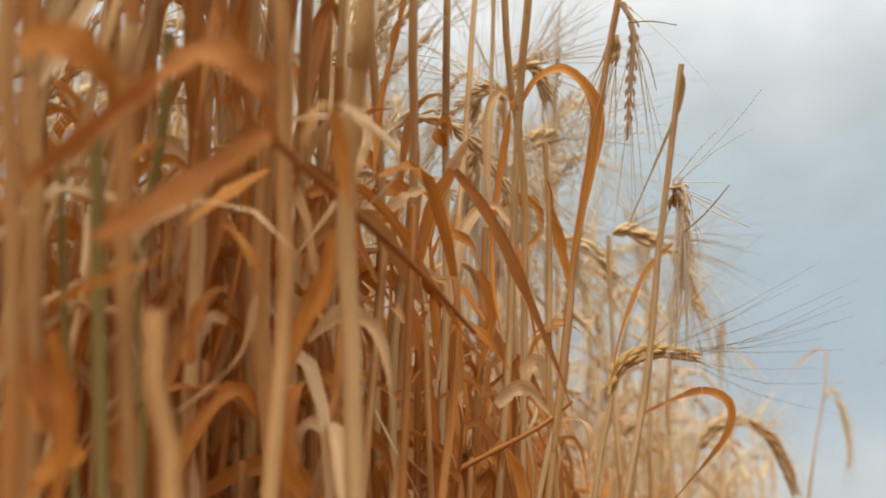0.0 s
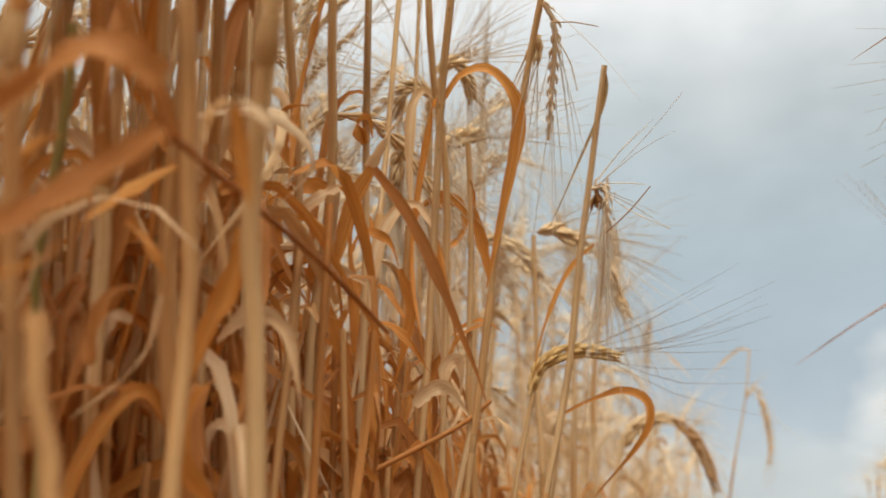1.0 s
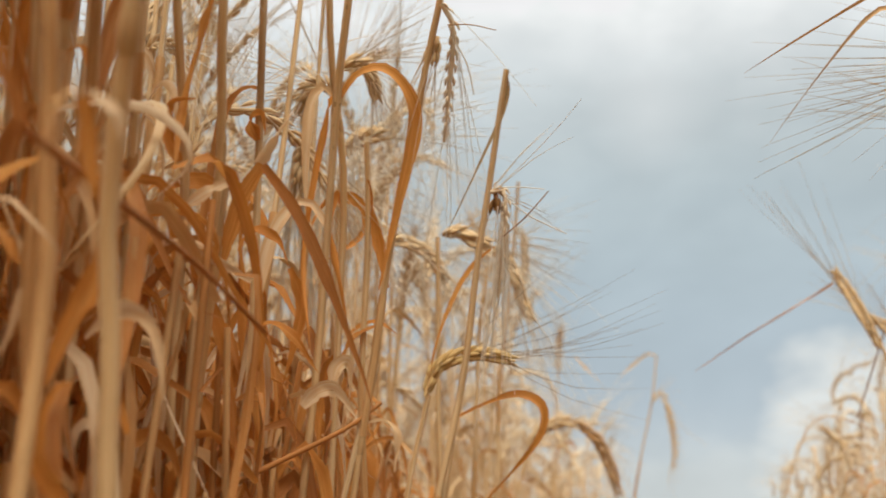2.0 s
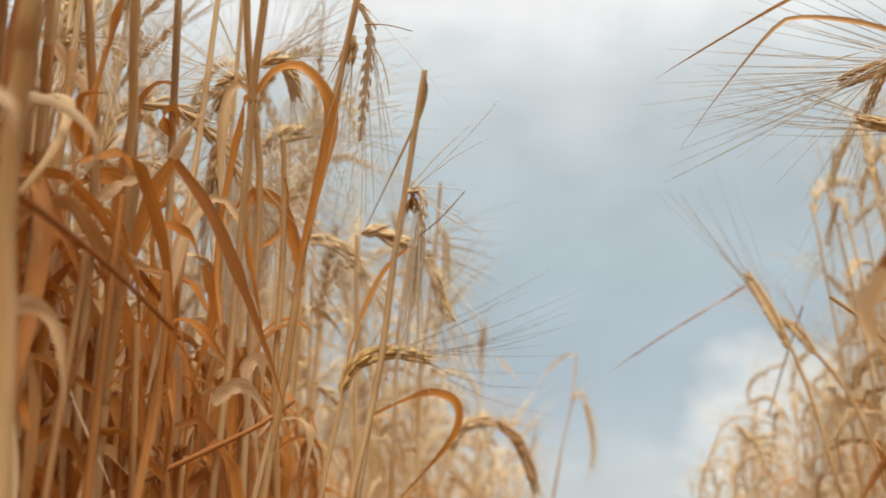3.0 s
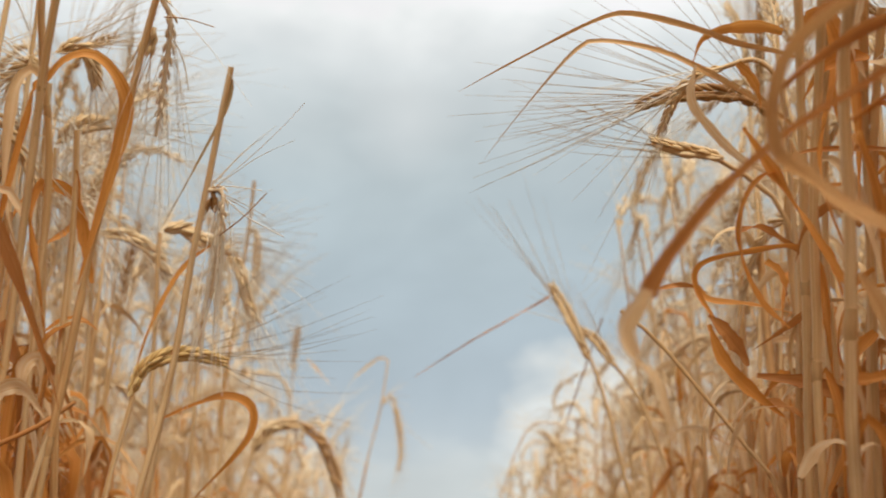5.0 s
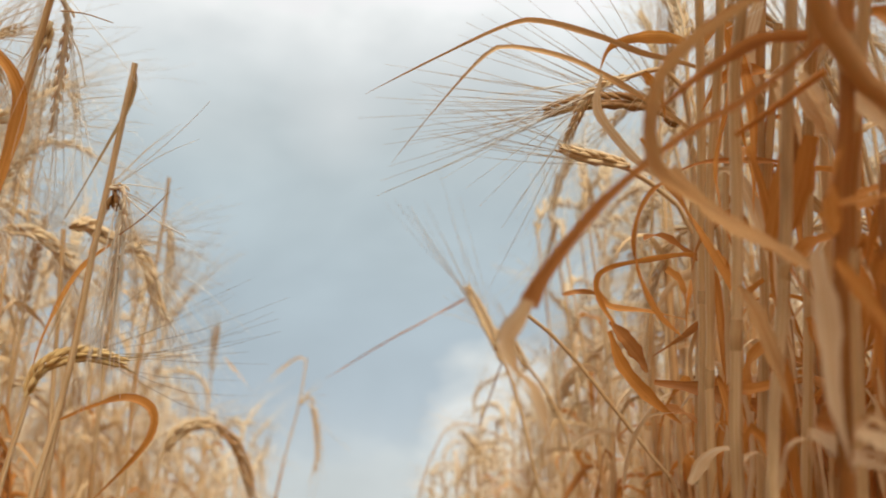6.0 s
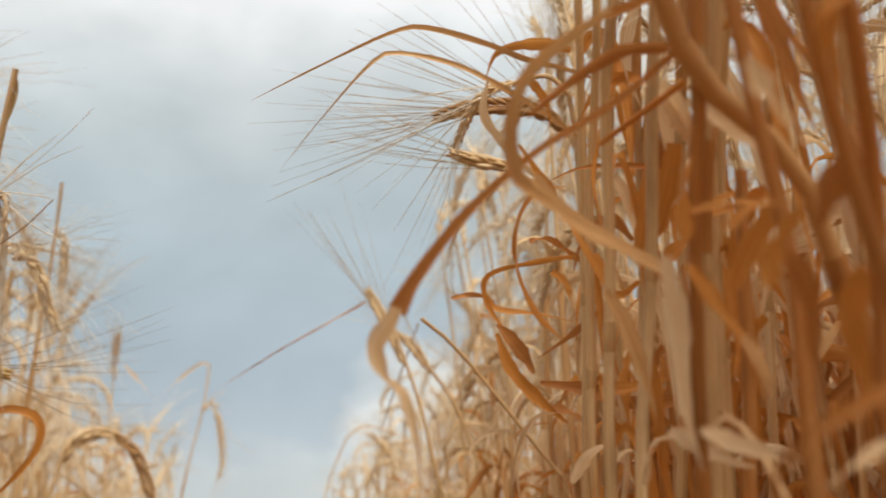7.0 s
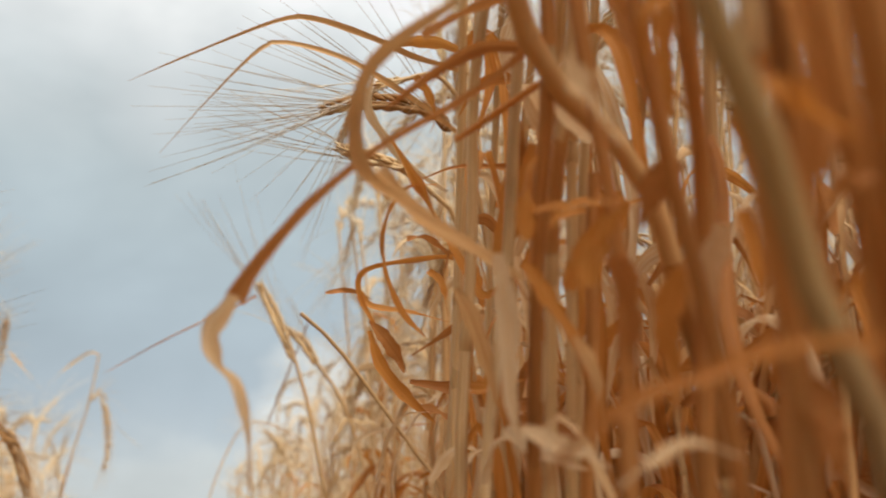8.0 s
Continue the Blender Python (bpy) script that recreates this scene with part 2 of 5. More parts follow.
def blade(g, points, width, face=(0, -1, 0), twist=(0, 0), fold=0.3, count=18, across=5, taper=(0.5, 1, 0.95, 0.65, 0.32, 0.03), mat=0, wave=0.0):
    """A dry leaf: a ribbon along a line, folded to a gutter, turning by twist (degrees) from its root to its tip."""
    p = curve(points, count)
    t, s, n = frames_along(p, np.array(face, float))
    k = np.linspace(0, 1, count)
    turn = np.radians(np.interp(k, np.linspace(0, 1, len(twist)), twist))[:, None]
    s, n = s * np.cos(turn) + n * np.sin(turn), n * np.cos(turn) - s * np.sin(turn)
    w = np.interp(k, np.linspace(0, 1, len(taper)), taper)[:, None, None] * width / 2
    phase = float(p[0].sum()) * 97.0
    w = w * (1 + 0.10 * np.sin(k * 17 + phase) + 0.06 * np.sin(k * 41 + 2 * phase))[:, None, None]
    u = np.linspace(-1, 1, across)[None, :, None]
    ripple = wave * np.sin(k * 23 + width * 900)[:, None, None] * u
    pts = p[:, None] + w * (u * s[:, None] + (fold * (u**2 - 0.4) + ripple) * n[:, None])
    run = np.r_[0, np.cumsum(np.linalg.norm(np.diff(p, axis=0), axis=1))]
    uv = np.stack([np.broadcast_to(u[..., 0] * width / 2, pts.shape[:2]), np.broadcast_to(run[:, None], pts.shape[:2])], -1)
    g.grid(pts, uv, False, mat)


def ear(g, h, points, rng, length_awn=0.10, spread=0.30, pairs=12, size=1.0, awn_r=0.0002, rings=5, sides=6, steps=5, pull=(0, 0, -0.25), mat=0, awn_mat=0, share=1.0):
    """A bearded ear along a line: overlapping kernels in rows (into g), a long awn from each one's tip (into h)."""
    p = curve(points, pairs * 2 + 2)
    t, s, n = frames_along(p, np.array((0.2, -0.97, 0.1)))
    tube(g, points, (0.0011, 0.0012, 0.0007), 5, 8, mat)
    for i in range(pairs * 2):
        k = i / (pairs * 2 - 1)
        swell = size * (0.72 + 0.5 * math.sin(math.pi * min(1, 0.12 + k * 0.85))) * rng.uniform(0.92, 1.08)
        for lane in ((-1, 1) if i % 2 else (0,)):
            side = s[i] * (lane if lane else (0.35 if i % 4 else -0.35)) + n[i] * (0.25 if lane else rng.choice((-0.9, 0.9)))
            side = side / np.linalg.norm(side)
            way = unit(t[i] + side * 0.30)
            root = p[i] + side * 0.0012 * swell
            line = [root, root + way * 0.0048 * swell + side * 0.0006, root + way * 0.0105 * swell]
            tube(g, line, (0.0004, 0.0013 * swell, 0.0017 * swell, 0.0012 * swell, 0.0003), sides, rings, mat)
            if rng.random() < share:
                tip, reach = line[-1], length_awn * rng.uniform(0.7, 1.1)
                out = unit(t[i] + side * spread * rng.uniform(0.4, 1.3) + np.array(rng.normal(0, 0.05, 3)))
                mid = tip + out * reach * 0.5
                end = tip + out * reach + np.array(pull) * reach * rng.uniform(0.1, 0.6)
                tube(h, [tip - out * 0.002, mid, end], (awn_r * 1.3, awn_r, awn_r * 0.4), 3, steps, awn_mat)


def part(name, geo, materials, parent, label=""):
    ob = new(name, geo if isinstance(geo, bpy.types.Mesh) else geo.mesh(name, *materials))
    ob.parent = parent
    return tagged(ob, label)


def plant(x, y, label, z=0.0):
    """The root of one barley plant; its parts are built about it."""
    ob = new("barley_plant", None)
    ob.empty_display_size = 0.02
    ob.location = (x, y, z)
    return tagged(ob, label, "barley", "ripe barley plants beside the track")


def local(ob, points):
    return np.array(points, float) - np.array(ob.location)


def split_run(p, a, b):
    """The stretch of a line between two shares of its length."""
    q = curve(p, 400)
    return q[int(a * 399) : int(b * 399) + 2]


def strip_line(a, out, long, rng):
    """The line of a withered blade that breaks over at its collar and hangs down beside its stem."""
    sway = rng.normal(0, 0.12, 3) * long
    off = rng.uniform(0.006, 0.018)
    q = [a, a + out * off * 0.6 + (0, 0, rng.uniform(0.004, 0.014)), a + out * off * 1.3 + (0, 0, -0.008)]
    q.append(q[-1] + out * off * rng.uniform(-0.3, 0.8) + (sway[0] * 0.5, sway[1] * 0.5, -long * 0.45))
    q.append(q[-1] + (sway[1], sway[0], -long * rng.uniform(0.35, 0.55)))
    return q


def stem(ob, points, radius, material, nodes=(0.45, 0.7), crown=False, sheaths=True, rng=None):
    """A straw from the soil up, with swollen joints and a leaf sheath round it above each joint."""
    rng = rng or np.random.default_rng(int(abs(ob.location[0] * 7919 + ob.location[1] * 104729) * 10) % 100000)
    # beyond 0.42 m stems and sheaths turn paler: haze put into their colour
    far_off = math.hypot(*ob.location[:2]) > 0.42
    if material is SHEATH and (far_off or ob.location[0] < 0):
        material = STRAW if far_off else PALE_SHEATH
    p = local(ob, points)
    if crown:
        top, way = p[-1], unit(unit(p[-1] - p[-2]) * 0.6 + np.array((0, 0, 0.7)))
        rise = max(0.08, 0.67 + rng.uniform(-0.06, 0.05) - top[2])
        p = np.vstack([p, top + way * rise])
    line = curve(p, 30)
    k = np.linspace(0, 1, 30)[:, None]
    bow = 0.0011 * (np.sin(k * rng.uniform(9, 16) + rng.uniform(0, 6.28, 2)) + 0.5 * np.sin(k * rng.uniform(22, 34) + rng.uniform(0, 6.28, 2)))
    line[:, :2] += bow * np.minimum(1, k * 4)
    p = line
    g = Geo()
    uneven = 1 + rng.normal(0, 0.05, 12)
    tube(g, p, radius * uneven * np.linspace(1.1, 0.9, 12), 9, 36)
    for k in nodes:
        q = split_run(p, k - 0.004, k + 0.007)
        tube(g, q, (radius * 0.96, radius * 1.06, radius * 1.14, radius * 1.1, radius * 1.03, radius * 0.96), 9, 9, 1)
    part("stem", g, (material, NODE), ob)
    if sheaths:
        for k in nodes:
            s = Geo()
            reach = min(0.97, k + rng.uniform(0.05, 0.12))
            tube(s, split_run(p, k + 0.008, reach), (radius * 1.08, radius * 1.16, radius * 1.15, radius * 1.1), 9, 10)
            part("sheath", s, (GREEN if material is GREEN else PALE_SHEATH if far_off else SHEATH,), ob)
    if crown:
        clear = 0.0 if p[-1][0] + ob.location[0] > 0.03 else math.pi
        line = curve(p, 60)
        for k in (0.62, 0.72, 0.82) if math.hypot(*ob.location[:2]) > 0.33 else ():
            heading = clear + rng.uniform(-1.1, 1.1)
            q = strip_line(line[int((k + rng.uniform(-0.05, 0.05)) * 59)], np.array((math.cos(heading), math.sin(heading), 0)), rng.uniform(0.05, 0.12), rng)
            b = Geo()
            blade(b, q, rng.uniform(0.003, 0.0062), (0.2, -0.95, 0.1), np.cumsum(rng.normal(0, 45, 5)), 0.5, 24, 5, wave=0.12)
            part("leaf", b, ((LEAF, LEAF, LEAF, LEAF_PALE, LEAF_DARK)[rng.integers(0, 5)],), ob)
        a = p[-1]
        away = 0.0 if a[0] + ob.location[0] > 0.03 else math.pi
        heading = away + rng.uniform(-0.9, 0.9)
        out = np.array((math.cos(heading), math.sin(heading), 0))
        line = [a - unit(p[-1] - p[-2]) * 0.01, a + out * 0.012 + (0, 0, 0.018), a + out * 0.035 + (0, 0, 0.012), a + out * 0.06 + (0, 0, -0.035)]
        e, h = Geo(), Geo()
        ear(e, h, line, rng, length_awn=0.07)
        part("beard", h, (AWN,), part("ear", e, (KERNEL,), ob))


def leaf(ob, points, width, material, **shape):
    g = Geo()
    if "twist" not in shape:
        rng = np.random.default_rng(int(abs(np.sum(points)) * 100000) % 99991)
        shape["twist"] = np.cumsum(rng.normal(0, 32, 5))
    blade(g, local(ob, points), width * 0.9, count=30, across=6, wave=0.10, **shape)
    return part("leaf", g, (material,), ob)


def bearded_ear(ob, points, grain=KERNEL, beard=AWN, **shape):
    p = local(ob, points)
    rng = np.random.default_rng(int(abs(p.sum()) * 100000) % 99991)
    e, h = Geo(), Geo()
    ear(e, h, p, rng, **shape)
    top = part("ear", e, (grain,), ob)
    return part("beard", h, (beard,), top)


def long_awn(ob, points, radius, material):
    g = Geo()
    tube(g, local(ob, points), (radius, radius, radius * 0.75), 5, 16)
    return part("stalk" if radius > 0.0007 else "awn", g, (material,), ob)


def awn_bundle(ob, top, long, count, spread, drift=(0, 0)):
    """Bleached awns of an emptied ear, hanging together like straw hair."""
    rng = np.random.default_rng(int(abs(sum(top)) * 100000) % 99991)
    g, a = Geo(), local(ob, [top])[0]
    for _ in range(count):
        root = a + np.array((*rng.normal(0, spread * 0.3, 2), rng.uniform(-0.012, 0.006)))
        away = np.array((rng.normal(drift[0], spread), rng.normal(drift[1], spread * 0.6), -long * rng.uniform(0.55, 1.1)))
        kink = rng.normal(0, 0.0025, 3)
        tube(g, [root, root + away * 0.5 + kink, root + away], (0.0003, 0.00026, 0.00012), 3, 7)
    return part("beard", g, (AWN_WHITE,), ob, "bleached hanging awns")


# ---------- the plants that stand out along the two edges of the track ----------
p = plant(-0.115, 0.291, "dry straw-coloured barley with a broad pale sheath and curled leaf")
stem(p, [(-0.115, 0.291, 0), (-0.116, 0.254, 0.191), (-0.118, 0.216, 0.381), (-0.118, 0.209, 0.419), (-0.117, 0.2, 0.446), (-0.111, 0.191, 0.47), (-0.107, 0.181, 0.488)], 0.0023, STRAW, nodes=(0.75,), crown=True, sheaths=False)
leaf(p, [(-0.112, 0.165, 0.436), (-0.11, 0.163, 0.442), (-0.108, 0.162, 0.446), (-0.105, 0.163, 0.447)], 0.0042, PALE_SHEATH, twist=(60, 50, 30, 70), taper=(0.2, 1, 1, 0.6))
leaf(p, [(-0.105, 0.163, 0.446), (-0.105, 0.166, 0.442), (-0.105, 0.168, 0.437), (-0.104, 0.171, 0.43)], 0.0036, LEAF, twist=(10, 20, 30, 10), taper=(0.7, 1, 0.9, 0.2))
leaf(p, [(-0.104, 0.163, 0.447), (-0.102, 0.165, 0.446), (-0.1, 0.167, 0.444), (-0.1, 0.169, 0.44)], 0.003, LEAF_PALE, twist=(70, 40, 50, 60), taper=(0.6, 1, 0.7, 0.1))
p = plant(-0.139, 0.344, "dry straw-coloured barley with a weathered brown stem")
stem(p, [(-0.139, 0.344, 0), (-0.149, 0.304, 0.193), (-0.16, 0.263, 0.386), (-0.162, 0.254, 0.427), (-0.159, 0.242, 0.466), (-0.153, 0.23, 0.495), (-0.146, 0.219, 0.519)], 0.0025, SHEATH, nodes=(0.8,), crown=True)
leaf(p, [(-0.154, 0.232, 0.467), (-0.154, 0.217, 0.456), (-0.153, 0.202, 0.445), (-0.149, 0.187, 0.435)], 0.005, LEAF, twist=(0, 60))
p = plant(-0.184, 0.433, "dry straw-coloured barley with a straight pale stem")
stem(p, [(-0.184, 0.433, 0), (-0.176, 0.401, 0.199), (-0.167, 0.368, 0.397), (-0.165, 0.359, 0.453), (-0.155, 0.344, 0.506), (-0.152, 0.334, 0.53), (-0.146, 0.311, 0.574)], 0.0018, STRAW, nodes=(0.75,), crown=True, sheaths=False)
p = plant(-0.175, 0.420, "dry straw-coloured barley with a straight jointed stem")
stem(p, [(-0.175, 0.42, 0), (-0.179, 0.38, 0.197), (-0.183, 0.34, 0.394), (-0.184, 0.328, 0.454), (-0.179, 0.313, 0.502), (-0.168, 0.284, 0.561)], 0.0018, STRAW, nodes=(0.82, 0.6), crown=True)
p = plant(-0.192, 0.342, "dry straw-coloured barley with a straight jointed stem")
stem(p, [(-0.192, 0.342, 0), (-0.186, 0.297, 0.192), (-0.179, 0.252, 0.385), (-0.177, 0.236, 0.457), (-0.169, 0.209, 0.514)], 0.0022, STRAW, nodes=(0.85, 0.7), crown=True)
p = plant(-0.137, 0.220, "dark weathered barley plant close to the track")
stem(p, [(-0.137, 0.22, 0), (-0.135, 0.173, 0.186), (-0.134, 0.127, 0.372), (-0.133, 0.114, 0.417), (-0.129, 0.102, 0.442)], 0.0014, SHEATH, crown=True)
leaf(p, [(-0.146, 0.126, 0.414), (-0.14, 0.128, 0.421), (-0.131, 0.13, 0.43), (-0.122, 0.132, 0.439)], 0.004, LEAF_DARK, fold=0.9, taper=(1, 1, 1, 0.9))
leaf(p, [(-0.125, 0.136, 0.441), (-0.12, 0.137, 0.445), (-0.115, 0.139, 0.446), (-0.109, 0.145, 0.443)], 0.007, LEAF_DARK, twist=(0, 20, 0), taper=(0.5, 1, 1, 0.8))
leaf(p, [(-0.135, 0.116, 0.436), (-0.133, 0.117, 0.439), (-0.129, 0.12, 0.439), (-0.126, 0.124, 0.436), (-0.125, 0.128, 0.431)], 0.008, LEAF, twist=(0, 20, 0))
p = plant(-0.150, 0.255, "barley plant with a broad orange leaf bent across it")
stem(p, [(-0.15, 0.255, 0), (-0.143, 0.209, 0.188), (-0.137, 0.162, 0.375), (-0.135, 0.147, 0.43), (-0.129, 0.133, 0.461)], 0.0016, SHEATH, crown=True)
leaf(p, [(-0.136, 0.14, 0.415), (-0.125, 0.144, 0.423), (-0.117, 0.147, 0.43), (-0.11, 0.148, 0.435)], 0.007, LEAF_DARK, twist=(0, 15), taper=(0.4, 1, 1, 0.8))
leaf(p, [(-0.15, 0.166, 0.423), (-0.149, 0.163, 0.433), (-0.145, 0.162, 0.441), (-0.14, 0.164, 0.444)], 0.0055, LEAF)
p = plant(-0.145, 0.292, "thin barley plant with a dark green stem")
stem(p, [(-0.145, 0.292, 0), (-0.159, 0.245, 0.19), (-0.173, 0.197, 0.379), (-0.176, 0.184, 0.426), (-0.175, 0.174, 0.451)], 0.001, GREEN, nodes=(0.6,))
p = plant(-0.130, 0.266, "thin barley plant with a greenish stem")
stem(p, [(-0.13, 0.266, 0), (-0.141, 0.221, 0.188), (-0.152, 0.176, 0.377), (-0.154, 0.168, 0.41), (-0.152, 0.155, 0.443)], 0.0015, GREEN, nodes=(0.6,))
p = plant(-0.178, 0.280, "thin barley plant with a greenish stem")
stem(p, [(-0.178, 0.28, 0), (-0.179, 0.255, 0.191), (-0.179, 0.229, 0.382), (-0.179, 0.228, 0.396), (-0.18, 0.217, 0.436), (-0.172, 0.209, 0.468), (-0.167, 0.199, 0.49)], 0.0013, GREEN, nodes=(0.6,))
p = plant(-0.195, 0.373, "barley plant with a dark bent stem across it")
stem(p, [(-0.195, 0.373, 0), (-0.188, 0.329, 0.194), (-0.181, 0.285, 0.388), (-0.179, 0.268, 0.466), (-0.168, 0.238, 0.532)], 0.002, SHEATH, crown=True)
leaf(p, [(-0.126, 0.152, 0.468), (-0.124, 0.159, 0.459), (-0.121, 0.166, 0.45), (-0.12, 0.17, 0.443)], 0.0028, LEAF_DARK, fold=0.9, taper=(0.8, 1, 1, 0.7))
long_awn(p, [(-0.12, 0.169, 0.444), (-0.122, 0.213, 0.446), (-0.121, 0.258, 0.445), (-0.118, 0.302, 0.439)], .0009, LEAF_DARK)
leaf(p, [(-0.155, 0.233, 0.433), (-0.158, 0.235, 0.42), (-0.165, 0.234, 0.411), (-0.174, 0.23, 0.402)], 0.0042, LEAF_PALE)
leaf(p, [(-0.171, 0.248, 0.431), (-0.175, 0.246, 0.432), (-0.177, 0.246, 0.427), (-0.178, 0.247, 0.42)], 0.004, LEAF_PALE)
p = plant(-0.087, 0.140, "barley stump broken off above its sheath")
stem(p, [(-0.087, 0.14, 0), (-0.097, 0.14, 0.205), (-0.115, 0.14, 0.372), (-0.117, 0.14, 0.38), (-0.118, 0.139, 0.39), (-0.119, 0.138, 0.401)], 0.0019, SHEATH, sheaths=False)
leaf(p, [(-0.13, 0.124, 0.399), (-0.129, 0.13, 0.403), (-0.128, 0.136, 0.407), (-0.125, 0.143, 0.412), (-0.124, 0.147, 0.418)], 0.0042, LEAF, twist=(40, 50, 30, 20))
leaf(p, [(-0.148, 0.148, 0.402), (-0.146, 0.152, 0.393), (-0.146, 0.154, 0.384), (-0.147, 0.155, 0.373)], 0.005, LEAF, taper=(0.4, 1, 0.9, 0.6))
leaf(p, [(-0.164, 0.181, 0.424), (-0.161, 0.185, 0.421), (-0.16, 0.187, 0.415), (-0.162, 0.187, 0.409)], 0.005, LEAF_DARK)
leaf(p, [(-0.148, 0.176, 0.392), (-0.15, 0.176, 0.386), (-0.149, 0.177, 0.38), (-0.146, 0.179, 0.376)], 0.006, LEAF_DARK)
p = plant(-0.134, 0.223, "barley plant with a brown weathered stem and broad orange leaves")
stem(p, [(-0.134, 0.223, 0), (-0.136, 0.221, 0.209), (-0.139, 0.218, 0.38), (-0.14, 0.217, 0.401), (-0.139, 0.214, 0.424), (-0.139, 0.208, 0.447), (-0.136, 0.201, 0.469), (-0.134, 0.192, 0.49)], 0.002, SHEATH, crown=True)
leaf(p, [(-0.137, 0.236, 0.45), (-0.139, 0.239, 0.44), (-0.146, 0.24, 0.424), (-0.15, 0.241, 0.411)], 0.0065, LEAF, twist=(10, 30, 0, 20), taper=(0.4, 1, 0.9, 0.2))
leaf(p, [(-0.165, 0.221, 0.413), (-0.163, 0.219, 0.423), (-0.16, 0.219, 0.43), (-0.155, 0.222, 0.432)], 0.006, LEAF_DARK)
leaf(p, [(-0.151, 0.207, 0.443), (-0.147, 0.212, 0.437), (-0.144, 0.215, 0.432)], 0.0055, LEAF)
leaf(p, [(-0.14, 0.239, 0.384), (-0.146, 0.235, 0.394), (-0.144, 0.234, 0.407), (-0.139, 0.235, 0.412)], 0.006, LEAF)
p = plant(-0.159, 0.191, "dry barley plant with twisted orange leaves low down")
stem(p, [(-0.159, 0.191, 0), (-0.163, 0.185, 0.206), (-0.169, 0.176, 0.375), (-0.171, 0.173, 0.398), (-0.172, 0.169, 0.422), (-0.172, 0.162, 0.445), (-0.17, 0.154, 0.468)], 0.0018, SHEATH, crown=True)
leaf(p, [(-0.166, 0.158, 0.407), (-0.164, 0.164, 0.395), (-0.161, 0.167, 0.387)], 0.006, LEAF)
leaf(p, [(-0.156, 0.156, 0.4), (-0.154, 0.159, 0.391), (-0.151, 0.164, 0.38)], 0.006, LEAF_DARK)
leaf(p, [(-0.154, 0.147, 0.384), (-0.152, 0.149, 0.383), (-0.152, 0.15, 0.377), (-0.153, 0.15, 0.373)], 0.0055, LEAF)
leaf(p, [(-0.155, 0.172, 0.385), (-0.159, 0.17, 0.383), (-0.161, 0.168, 0.379), (-0.163, 0.167, 0.374)], 0.006, LEAF)
p = plant(-0.179, 0.442, "barley plant with folded orange and pale leaves")
stem(p, [(-0.179, 0.442, 0), (-0.174, 0.41, 0.199), (-0.169, 0.378, 0.398), (-0.167, 0.37, 0.447), (-0.163, 0.363, 0.48), (-0.157, 0.354, 0.508)], 0.0022, SHEATH, nodes=(0.85,))
leaf(p, [(-0.155, 0.346, 0.503), (-0.164, 0.342, 0.505), (-0.175, 0.339, 0.5)], 0.008, LEAF, taper=(0.5, 1, 0.9, 0.05))
leaf(p, [(-0.151, 0.341, 0.503), (-0.157, 0.34, 0.5), (-0.168, 0.339, 0.492)], 0.007, LEAF_PALE)
leaf(p, [(-0.145, 0.355, 0.516), (-0.138, 0.352, 0.527), (-0.131, 0.35, 0.536)], 0.006, LEAF_PALE, taper=(0.8, 1, 0.8, 0.1))
leaf(p, [(-0.142, 0.351, 0.514), (-0.131, 0.361, 0.498), (-0.12, 0.372, 0.473), (-0.11, 0.382, 0.446), (-0.105, 0.386, 0.43)], 0.0055, LEAF_DARK, twist=(0, 30, -20, 10))
leaf(p, [(-0.144, 0.355, 0.516), (-0.152, 0.358, 0.504), (-0.158, 0.362, 0.486), (-0.165, 0.367, 0.463)], 0.007, LEAF, twist=(20, 50, 0))
leaf(p, [(-0.157, 0.373, 0.489), (-0.152, 0.372, 0.497), (-0.143, 0.375, 0.494), (-0.139, 0.38, 0.483)], 0.005, LEAF)
p = plant(-0.187, 0.489, "dry straw-coloured barley with a large arching orange leaf")
stem(p, [(-0.187, 0.489, 0), (-0.166, 0.461, 0.202), (-0.145, 0.432, 0.404), (-0.14, 0.425, 0.459), (-0.135, 0.41, 0.512), (-0.126, 0.387, 0.568), (-0.117, 0.368, 0.603)], 0.0017, STRAW, nodes=(0.78,), crown=True, sheaths=False)
leaf(p, [(-0.128, 0.391, 0.558), (-0.12, 0.388, 0.568), (-0.109, 0.389, 0.571), (-0.1, 0.395, 0.563), (-0.098, 0.402, 0.55), (-0.106, 0.413, 0.521), (-0.115, 0.423, 0.488)], 0.0062, LEAF, twist=(0, 20, -10, 0), taper=(0.3, 0.8, 1, 0.95, 0.5, 0.12))
p = plant(-0.165, 0.558, "dry straw-coloured barley with a slender stem")
stem(p, [(-0.165, 0.558, 0), (-0.155, 0.518, 0.204), (-0.146, 0.478, 0.409), (-0.142, 0.46, 0.503), (-0.138, 0.443, 0.552), (-0.14, 0.427, 0.584), (-0.139, 0.403, 0.625)], 0.0016, STRAW, nodes=(0.8,), crown=True, sheaths=False)
p = plant(-0.173, 0.514, "barley plant with a hanging ear that has shed its grain")
stem(p, [(-0.173, 0.514, 0), (-0.149, 0.478, 0.203), (-0.125, 0.442, 0.405), (-0.115, 0.427, 0.49), (-0.111, 0.422, 0.51), (-0.101, 0.409, 0.545), (-0.092, 0.395, 0.578), (-0.085, 0.383, 0.599)], 0.0015, STRAW, nodes=(0.7,))
